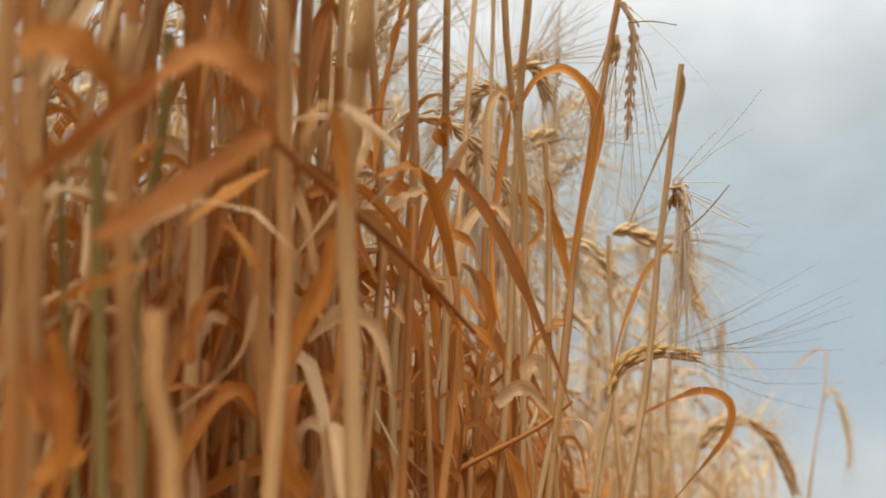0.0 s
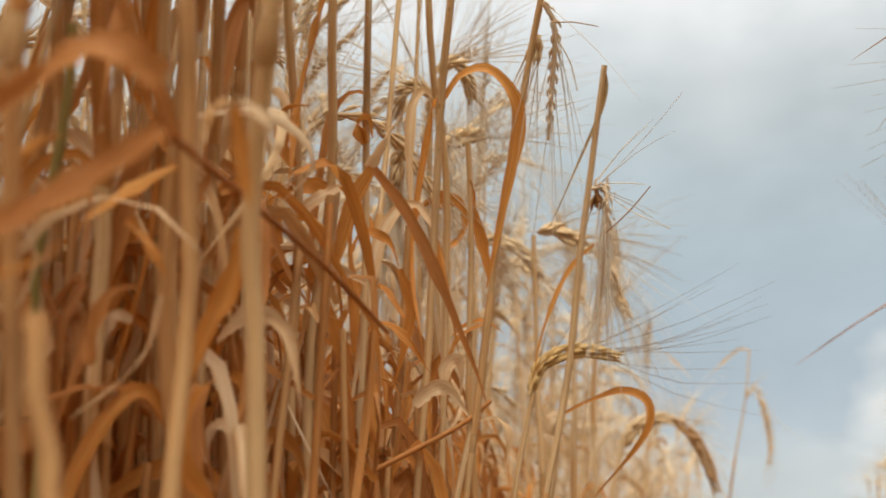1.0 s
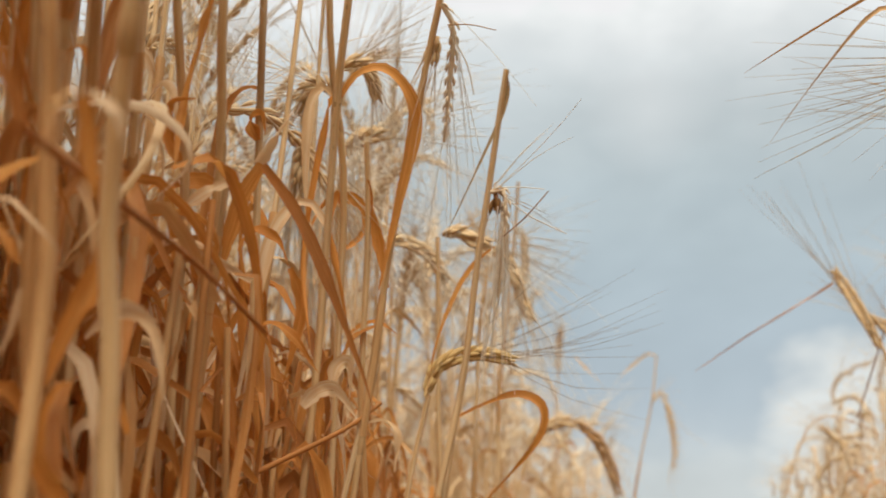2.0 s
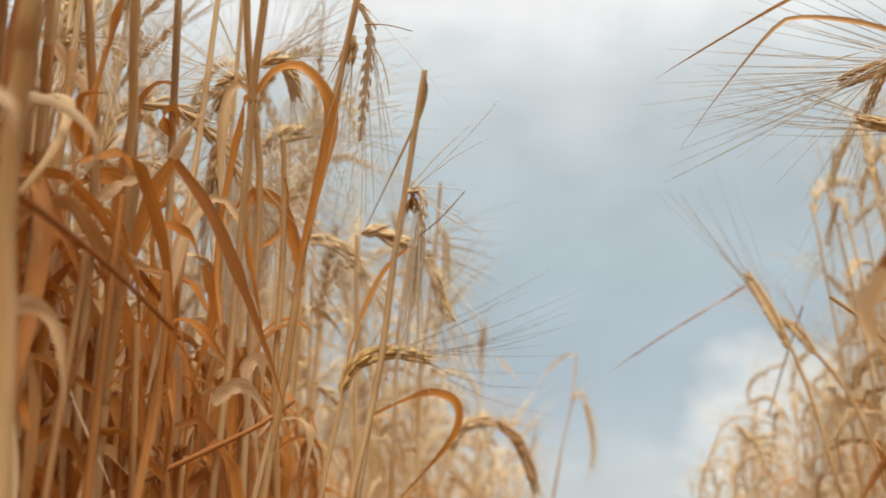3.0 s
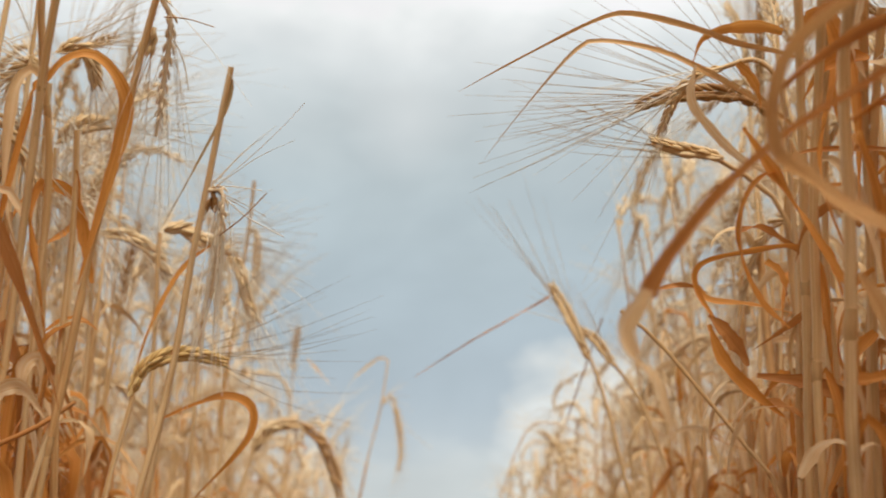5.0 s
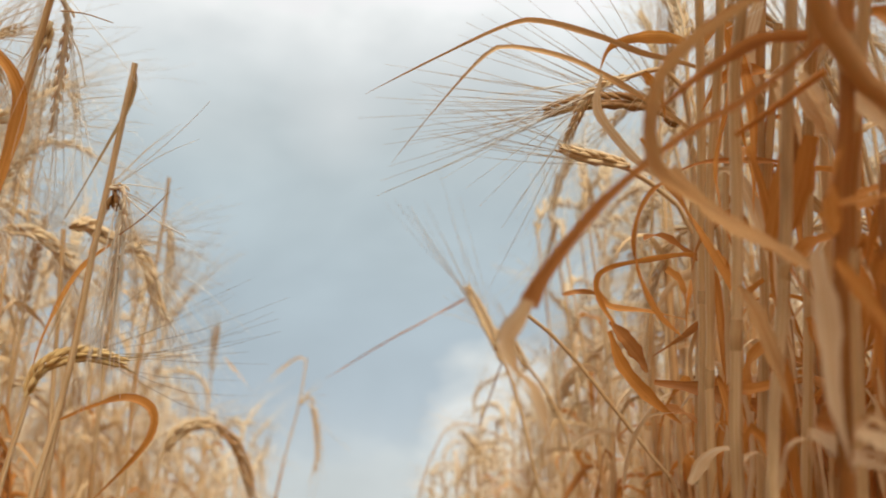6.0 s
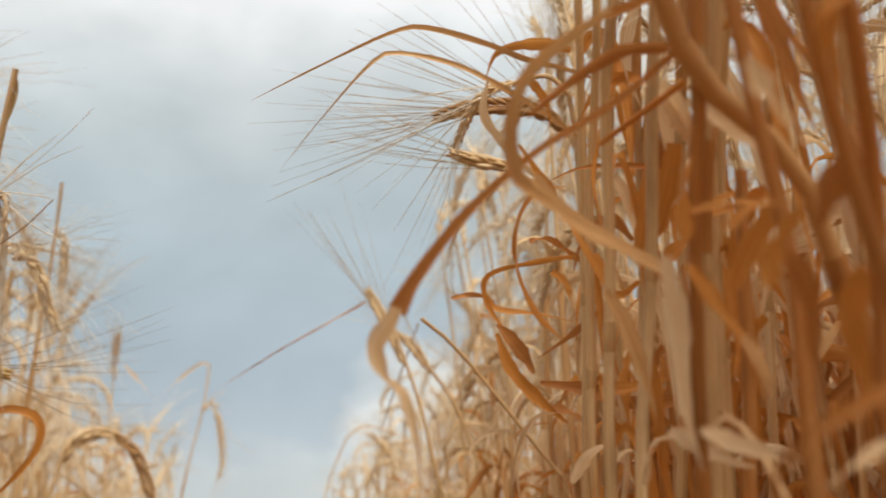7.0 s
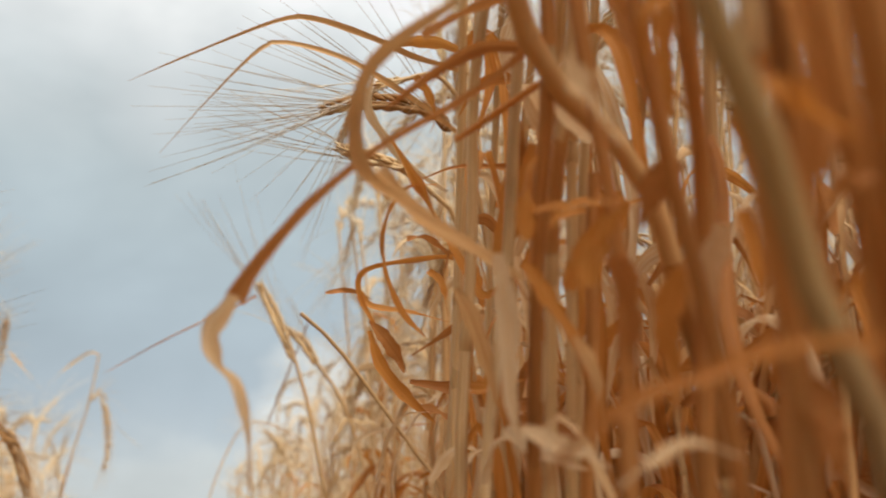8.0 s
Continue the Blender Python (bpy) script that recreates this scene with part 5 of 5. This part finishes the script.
leaf(p, [(0.165, 0.313, 0.471), (0.17, 0.309, 0.477), (0.178, 0.304, 0.478), (0.183, 0.303, 0.474)], 0.006, LEAF, twist=(30, 40, 20))
p = plant(-0.214, 0.408, "barley plant with long orange leaves")
stem(p, [(-0.214, 0.408, 0), (-0.206, 0.359, 0.195), (-0.198, 0.31, 0.391), (-0.194, 0.285, 0.492), (-0.187, 0.258, 0.546)], 0.0017, SHEATH, nodes=(0.78,), crown=True)
leaf(p, [(-0.186, 0.274, 0.472), (-0.197, 0.271, 0.462), (-0.206, 0.267, 0.456), (-0.218, 0.261, 0.449), (-0.232, 0.254, 0.44)], 0.0055, LEAF)
leaf(p, [(-0.203, 0.288, 0.471), (-0.201, 0.288, 0.476), (-0.194, 0.29, 0.481), (-0.188, 0.296, 0.474)], 0.006, LEAF_PALE)
leaf(p, [(-0.191, 0.272, 0.52), (-0.195, 0.274, 0.513), (-0.191, 0.279, 0.507), (-0.185, 0.283, 0.507)], 0.005, LEAF)
p = plant(-0.182, 0.466, "barley plant with long orange leaves")
stem(p, [(-0.182, 0.466, 0), (-0.176, 0.416, 0.199), (-0.171, 0.367, 0.397), (-0.167, 0.337, 0.511), (-0.162, 0.306, 0.571)], 0.0017, STRAW, nodes=(0.8,), crown=True, sheaths=False)
leaf(p, [(-0.186, 0.345, 0.47), (-0.184, 0.349, 0.46), (-0.181, 0.352, 0.454), (-0.176, 0.355, 0.449)], 0.006, LEAF)
leaf(p, [(-0.169, 0.36, 0.48), (-0.162, 0.368, 0.463), (-0.158, 0.373, 0.448), (-0.154, 0.379, 0.425)], 0.006, LEAF)
leaf(p, [(-0.164, 0.329, 0.507), (-0.167, 0.324, 0.514), (-0.165, 0.32, 0.525), (-0.157, 0.322, 0.527)], 0.006, LEAF)
leaf(p, [(-0.169, 0.353, 0.469), (-0.175, 0.347, 0.478), (-0.181, 0.342, 0.485), (-0.19, 0.343, 0.471)], 0.0065, LEAF)
p = plant(-0.189, 0.510, "barley plant with long orange leaves")
stem(p, [(-0.189, 0.51, 0), (-0.176, 0.46, 0.201), (-0.163, 0.411, 0.402), (-0.156, 0.381, 0.528), (-0.146, 0.347, 0.594)], 0.0016, STRAW, nodes=(0.8,), crown=True, sheaths=False)
leaf(p, [(-0.155, 0.377, 0.536), (-0.157, 0.373, 0.543), (-0.153, 0.373, 0.545), (-0.152, 0.377, 0.538)], 0.007, LEAF)
leaf(p, [(-0.161, 0.401, 0.463), (-0.153, 0.402, 0.469), (-0.144, 0.406, 0.464), (-0.135, 0.412, 0.451)], 0.006, LEAF)
leaf(p, [(-0.148, 0.407, 0.493), (-0.144, 0.413, 0.48), (-0.147, 0.416, 0.464), (-0.152, 0.419, 0.446)], 0.006, LEAF)
leaf(p, [(-0.141, 0.413, 0.438), (-0.135, 0.413, 0.444), (-0.128, 0.415, 0.445), (-0.12, 0.419, 0.434)], 0.007, LEAF_PALE)
p = plant(-0.212, 0.356, "barley plant with long orange leaves")
stem(p, [(-0.212, 0.356, 0), (-0.208, 0.308, 0.193), (-0.205, 0.26, 0.385), (-0.204, 0.236, 0.473), (-0.197, 0.214, 0.52)], 0.0017, SHEATH, nodes=(0.8,), crown=True)
leaf(p, [(-0.207, 0.249, 0.434), (-0.204, 0.248, 0.444), (-0.205, 0.244, 0.452), (-0.209, 0.239, 0.458)], 0.007, LEAF)
leaf(p, [(-0.206, 0.255, 0.41), (-0.203, 0.257, 0.415), (-0.197, 0.261, 0.414), (-0.191, 0.266, 0.405)], 0.006, LEAF)
leaf(p, [(-0.209, 0.215, 0.451), (-0.213, 0.215, 0.443), (-0.215, 0.217, 0.432), (-0.212, 0.223, 0.421)], 0.006, LEAF)
leaf(p, [(-0.227, 0.252, 0.414), (-0.223, 0.253, 0.421), (-0.218, 0.258, 0.417), (-0.216, 0.262, 0.405)], 0.006, LEAF_PALE)
p = plant(-0.214, 0.379, "barley plant with small withered blades")
stem(p, [(-0.214, 0.379, 0), (-0.211, 0.331, 0.194), (-0.207, 0.282, 0.388), (-0.206, 0.257, 0.482), (-0.199, 0.232, 0.531)], 0.0015, SHEATH, nodes=(0.7,), crown=True)
leaf(p, [(-0.204, 0.266, 0.425), (-0.2, 0.267, 0.432), (-0.196, 0.269, 0.434), (-0.193, 0.272, 0.426)], 0.005, LEAF)
leaf(p, [(-0.203, 0.254, 0.491), (-0.2, 0.258, 0.488), (-0.197, 0.262, 0.483), (-0.2, 0.264, 0.475)], 0.006, LEAF_PALE)
leaf(p, [(-0.209, 0.266, 0.455), (-0.212, 0.267, 0.446), (-0.21, 0.271, 0.437)], 0.006, LEAF)
leaf(p, [(-0.202, 0.272, 0.4), (-0.197, 0.275, 0.405), (-0.194, 0.277, 0.397)], 0.006, LEAF)
p = plant(-0.192, 0.431, "barley plant with small withered blades")
stem(p, [(-0.192, 0.431, 0), (-0.183, 0.382, 0.197), (-0.175, 0.333, 0.393), (-0.17, 0.306, 0.499), (-0.161, 0.279, 0.554)], 0.0015, SHEATH, nodes=(0.7,), crown=True)
leaf(p, [(-0.174, 0.326, 0.437), (-0.179, 0.322, 0.444), (-0.182, 0.322, 0.437), (-0.181, 0.325, 0.422)], 0.006, LEAF)
leaf(p, [(-0.172, 0.314, 0.477), (-0.177, 0.315, 0.468), (-0.175, 0.32, 0.456)], 0.006, LEAF)
leaf(p, [(-0.17, 0.322, 0.407), (-0.162, 0.325, 0.413), (-0.155, 0.328, 0.408), (-0.152, 0.331, 0.397)], 0.006, LEAF)
leaf(p, [(-0.184, 0.304, 0.455), (-0.178, 0.307, 0.457), (-0.172, 0.309, 0.46), (-0.166, 0.311, 0.462)], 0.003, LEAF_DARK)
p = plant(-0.220, 0.336, "barley plant with small withered blades")
stem(p, [(-0.22, 0.336, 0), (-0.218, 0.288, 0.192), (-0.216, 0.24, 0.383), (-0.215, 0.217, 0.466), (-0.208, 0.196, 0.511)], 0.0015, SHEATH, nodes=(0.7,), crown=True)
leaf(p, [(-0.212, 0.209, 0.485), (-0.208, 0.211, 0.487), (-0.204, 0.217, 0.483), (-0.203, 0.223, 0.474)], 0.006, LEAF)
leaf(p, [(-0.211, 0.225, 0.416), (-0.214, 0.223, 0.413), (-0.217, 0.223, 0.404)], 0.006, LEAF_PALE)
leaf(p, [(-0.216, 0.224, 0.45), (-0.211, 0.226, 0.453), (-0.207, 0.231, 0.45), (-0.205, 0.236, 0.44)], 0.006, LEAF)
leaf(p, [(-0.216, 0.238, 0.396), (-0.212, 0.24, 0.401), (-0.208, 0.244, 0.399)], 0.006, LEAF_DARK)

# ---------- the crop behind them ----------
def crop_plant(seed, fine, middle=False):
    """One ripe plant about the origin: its parts as (name, Geo, materials), finely made or as plain far-off plants need."""
    rng = np.random.default_rng(seed)
    high, r = rng.uniform(0.54, 0.71), rng.uniform(0.0012, 0.0018)
    lean = rng.normal(0, 0.035, 2)
    spine = [(0, 0, 0), (*(lean * 0.3), high * 0.4), (*(lean * 0.75 + rng.normal(0, 0.006, 2)), high * 0.75), (*lean, high)]
    p = curve(spine, 40)
    made = []
    g = Geo()
    tube(g, spine, r * np.linspace(1.15, 0.7, 10) * (1 + rng.normal(0, 0.05, 10)), 8 if fine else 4, 24 if fine else 7)
    joints = (0.26 + rng.uniform(-0.03, 0.03), 0.46 + rng.uniform(-0.04, 0.04), 0.64 + rng.uniform(-0.04, 0.04))
    if fine:
        for k in joints:
            tube(g, split_run(spine, k - 0.003, k + 0.007), (r * 0.97, r * 1.08, r * 1.16, r * 1.06, r * 0.97), 8, 7, 1)
    made.append(("stem", g, (STRAW, NODE)))
    shoots = []
    for k in joints:
        top = min(0.97, k + rng.uniform(0.12, 0.2))
        if fine:
            s = Geo()
            tube(s, split_run(spine, k + 0.008, top), (r * 1.15, r * 1.4, r * 1.35, r * 1.25), 8, 8)
            made.append(("sheath", s, (PALE_SHEATH,)))
        shoots.append((top, rng.uniform(0.06, 0.14), rng.uniform(0.0035, 0.0065)))
    shoots.append((rng.uniform(0.6, 0.8), rng.uniform(0.07, 0.14), rng.uniform(0.003, 0.006)))
    if fine:
        shoots.append((rng.uniform(0.5, 0.75), rng.uniform(0.06, 0.16), rng.uniform(0.003, 0.008)))
        shoots.append((rng.uniform(0.45, 0.62), rng.uniform(0.06, 0.13), rng.uniform(0.003, 0.007)))
    for top, long, wide in shoots:
        a, turn = p[int(top * 39)], rng.uniform(0, 6.28)
        out, swing = np.array((math.cos(turn), math.sin(turn), 0)), rng.normal(0, 0.25, 2)
        droop = rng.uniform(0.25, 1.1)
        q = [a, a + out * long * 0.14 + (0, 0, long * 0.22), a + out * long * 0.36 + (0, 0, long * (0.30 - 0.1 * droop))]
        q.append(q[-1] + out * long * 0.14 + (swing[0] * long * 0.3, swing[1] * long * 0.3, -long * 0.26 * droop))
        q.append(q[-1] + np.array((swing[0] * long * 0.4 - out[0] * long * 0.1, swing[1] * long * 0.4 - out[1] * long * 0.1, -long * 0.34 * droop)))
        b = Geo()
        blade(b, q, wide, (-out[1], out[0], 0.2), rng.uniform(-160, 160, 4) * 0.6 + 90, 0.4, 20 if fine else 7, 5 if fine else 3, wave=0.08 if fine else 0)
        # plain far plants get mostly pale leaves, distance haze mixed into the palette
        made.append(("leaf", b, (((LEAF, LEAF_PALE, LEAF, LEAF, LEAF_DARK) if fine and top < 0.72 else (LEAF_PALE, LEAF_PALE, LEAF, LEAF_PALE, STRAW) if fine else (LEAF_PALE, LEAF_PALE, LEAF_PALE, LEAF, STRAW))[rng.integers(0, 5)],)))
    if fine:
        for k in (0.5, 0.56, 0.6, 0.63, 0.66, 0.7, 0.74):
            turn = rng.uniform(0, 6.28)
            q = strip_line(p[int((k + rng.uniform(-0.04, 0.04)) * 39)], np.array((math.cos(turn), math.sin(turn), 0)), rng.uniform(0.05, 0.14), rng)
            b = Geo()
            blade(b, q, rng.uniform(0.003, 0.0065), (0.2, -0.95, 0.1), np.cumsum(rng.normal(0, 45, 5)), 0.5, 14, 4, wave=0.12)
            made.append(("leaf", b, ((LEAF_PALE if k > 0.72 else (LEAF, LEAF_DARK, LEAF, LEAF_DARK, LEAF_PALE)[rng.integers(0, 5)]),)))
    a, turn, bend = p[-1], rng.uniform(0, 6.28), radians(rng.uniform(35, 165))
    out = np.array((math.cos(turn), math.sin(turn), 0))
    line = [a + (0, 0, -0.004)]
    for share in (0.12, 0.45, 0.75, 0.92, 1.0):
        line.append(line[-1] + 0.0205 * (out * math.sin(bend * share) + np.array((0, 0, math.cos(bend * share)))))
    e, h = Geo(), Geo()
    if fine:
        ear(e, h, line, rng, length_awn=rng.uniform(0.075, 0.11), spread=rng.uniform(0.18, 0.35), size=rng.uniform(0.62, 0.82), rings=4, sides=5, steps=4)
    else:
        if middle:
            ear(e, Geo(), line, rng, pairs=7, rings=3, sides=4, size=1.1, share=0.0)
        else:
            tube(e, line, [0.0012] + [v * rng.uniform(0.85, 1.15) for v in (0.0038, 0.0024) * 5] + [0.0012], 4, 12)
        q = curve(line, 14)
        t = unit(np.gradient(q, axis=0))
        for i in (*range(1, 14), *range(3, 14, 2)):
            away = unit(t[i] + rng.normal(0, 0.22, 3))
            tube(h, [q[i], q[i] + away * 0.05, q[i] + away * 0.095 + (0, 0, -0.012)], (0.00034, 0.00028, 0.00012), 3, 3)
    made.append(("ear", e, (KERNEL,)))
    made.append(("beard", h, (AWN_WHITE if seed % 3 else AWN,)))
    return made


def ease(y, a, b):
    return min(1.0, max(0.0, (y - a) / (b - a)))


def edge(side, y):
    """Where the outermost drill row of that bank stands, and how far its leaves and ears may reach over the track."""
    if side < 0:
        limit = -0.12 - 0.04 * ease(y, 0.35, 0.7) + 0.095 * ease(y, 1.0, 2.2)
        return limit - 0.06, limit
    limit = 0.17 + 0.08 * ease(y, 0.5, 1.2) + 0.05 * ease(y, 2.0, 3.0)
    return limit + 0.055, limit


def settle(points, side, x, y, limit, tries=9):
    """A turn about its root at which a plant keeps clear of the track, or None."""
    if rng.random() < 0.03:
        limit -= side * 0.06
    for _ in range(tries):
        turn = rng.uniform(0, 2 * math.pi)
        rx, ry = radians(rng.normal(0, 2.2)), radians(rng.normal(0, 2.2))
        m = Matrix.Translation((x, y, 0)) @ Euler((rx, ry, turn)).to_matrix().to_4x4()
        a = np.array(m)
        reach = points @ a[0, :3] + a[0, 3]
        if (reach.max() < limit) if side < 0 else (reach.min() > limit):
            return m
    return None


rng = np.random.default_rng(11)
LABELS = ("ripe straw-coloured barley plant with a nodding bearded ear", "dry barley plant with curled orange leaves and bearded ear",
          "ripe barley plant with a pale stem and withered leaves")
models, hulls = [], []
for seed in range(18):
    ob = plant(0, 0, LABELS[seed % 3])
    ear_part, hull = None, []
    for name, geo, mats in crop_plant(seed, True):
        made = part(name, geo, mats, ear_part if name == "beard" else ob)
        ear_part = made if name == "ear" else ear_part
        if name in ("leaf", "ear", "stem"):
            hull.append(np.vstack(geo.v)[::4])
    models.append(ob)
    hulls.append(np.vstack(hull))
MATS = [STRAW, NODE, SHEATH, LEAF, LEAF_PALE, LEAF_DARK, KERNEL, AWN, AWN_WHITE]
plain, plain_hulls = [], []
for seed in range(100, 140):
    whole, hull = Geo(), []
    for name, geo, mats in crop_plant(seed, False, seed < 120):
        v, f, uv, m = geo.packed()
        whole.join(v, f, uv, np.array([MATS.index(mats[k]) for k in m]), np.eye(4))
        if name != "beard":
            hull.append(v[::2])
    plain.append(whole)
    plain_hulls.append(np.vstack(hull))

spots, far_spots, side_spots = [], [], []
for row in range(0, 26):
    for side in (-1, 1):
        y = -1.0
        while y < 4.6:
            y += rng.uniform(0.010, 0.027) * (1 + max(0, y - 0.9) * 0.7 + max(0, -y) * 1.2)
            line, limit = edge(side, y)
            x = line + side * (row * 0.08 + rng.normal(0, 0.02))
            gap, turn = math.hypot(x - 0.01, y), math.degrees(math.atan2(x, y))
            seen = -46 < turn < 42 and y > 0.05
            keep = 1.0 if gap < 0.8 else (0.9 if row < 6 else 0.4 if row < 12 else 0.2) * (1.0 if seen else 0.7 if gap < 1.3 else 0.3)
            if gap < ((0.3 if abs(turn) > 21 else 0.39) if seen else 0.17) or rng.random() > keep:
                continue
            if seen and gap < 1.05:
                spots.append((gap, x, y, side, limit))
            else:
                (far_spots if seen else side_spots).append((gap, x, y, side, limit))
spots.sort()
placed = 0
for gap, x, y, side, limit in spots[:232]:
    k = placed % len(models)
    m = settle(hulls[k], side, x, y, limit)
    if m is None:
        continue
    if placed < len(models):
        models[k].matrix_basis = m
    else:
        copy_thing(models[k], m)
    placed += 1
far_spots += spots[232:]
side_spots = [spot for i, spot in enumerate(side_spots) if spot[0] < 0.7 or i % 2]

crops = {-1: Geo(), 1: Geo()}
for n, (gap, x, y, side, limit) in enumerate(far_spots + side_spots):
    k = rng.integers(0, 20) + (0 if gap < 1.9 and n < len(far_spots) else 20)
    m = settle(plain_hulls[k], side, x, y, limit)
    if m is not None:
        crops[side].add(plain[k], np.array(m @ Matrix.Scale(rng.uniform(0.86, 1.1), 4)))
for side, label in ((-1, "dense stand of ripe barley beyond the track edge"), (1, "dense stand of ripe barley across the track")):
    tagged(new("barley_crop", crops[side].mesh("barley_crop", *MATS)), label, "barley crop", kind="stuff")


# ---------- the tangle of withered lower leaves and broken straws inside the two banks ----------
def tangle(side, rng, blades, straws, far):
    mats = (LEAF, LEAF_DARK, SHEATH, LEAF_PALE, PALE_SHEATH)
    g = Geo()
    for i in range(blades + straws):
        y = rng.uniform(0.22, far)
        limit = edge(side, y)[1] + (0.03 if side > 0 else 0)
        a = np.array((limit + side * (0.02 + 0.34 * rng.random() ** 1.2), y, 0.24 + 0.245 * rng.random() ** 0.7))
        if math.hypot(a[0], a[1]) < 0.31:
            continue
        if i < blades:
            turn = rng.uniform(0, 2 * math.pi)
            out, long = np.array((math.cos(turn), math.sin(turn), 0)), rng.uniform(0.05, 0.13)
            if rng.random() < 0.65:
                q = strip_line(a, out, long, rng)
            else:
                q = [a, a + out * long * 0.3 + (0, 0, long * rng.uniform(0.1, 0.3)), a + out * long * 0.6 + (0, 0, long * rng.uniform(-0.2, 0.2)), a + out * long * 0.75 + (0, 0, -long * rng.uniform(0.2, 0.5))]
            if (np.array(q)[:, 0] * side).min() < limit * side:
                continue
            blade(g, q, rng.uniform(0.003, 0.0068), (0.2, -0.95, 0.1), np.cumsum(rng.normal(0, 40, 4)), 0.5, 10, 3, mat=rng.choice(5, p=(0.47, 0.17, 0.16, 0.08, 0.12)))
        else:
            lean = rng.normal(0, 0.035, 2)
            tube(g, [(a[0] - lean[0], a[1] - lean[1], 0.0), (a[0] - lean[0] * 0.4, a[1] - lean[1] * 0.4, a[2] * 0.5), a], (0.0017, 0.0016, 0.0013), 6, 8, rng.choice((2, 4)))
    label = "tangle of withered orange-brown barley leaves and broken straws"
    tagged(new("withered_leaves", g.mesh("withered_leaves", *mats)), label, "dry leaves", kind="stuff")


tangle(-1, np.random.default_rng(69), 2900, 400, 0.92)
tangle(1, np.random.default_rng(71), 1500, 260, 0.62)
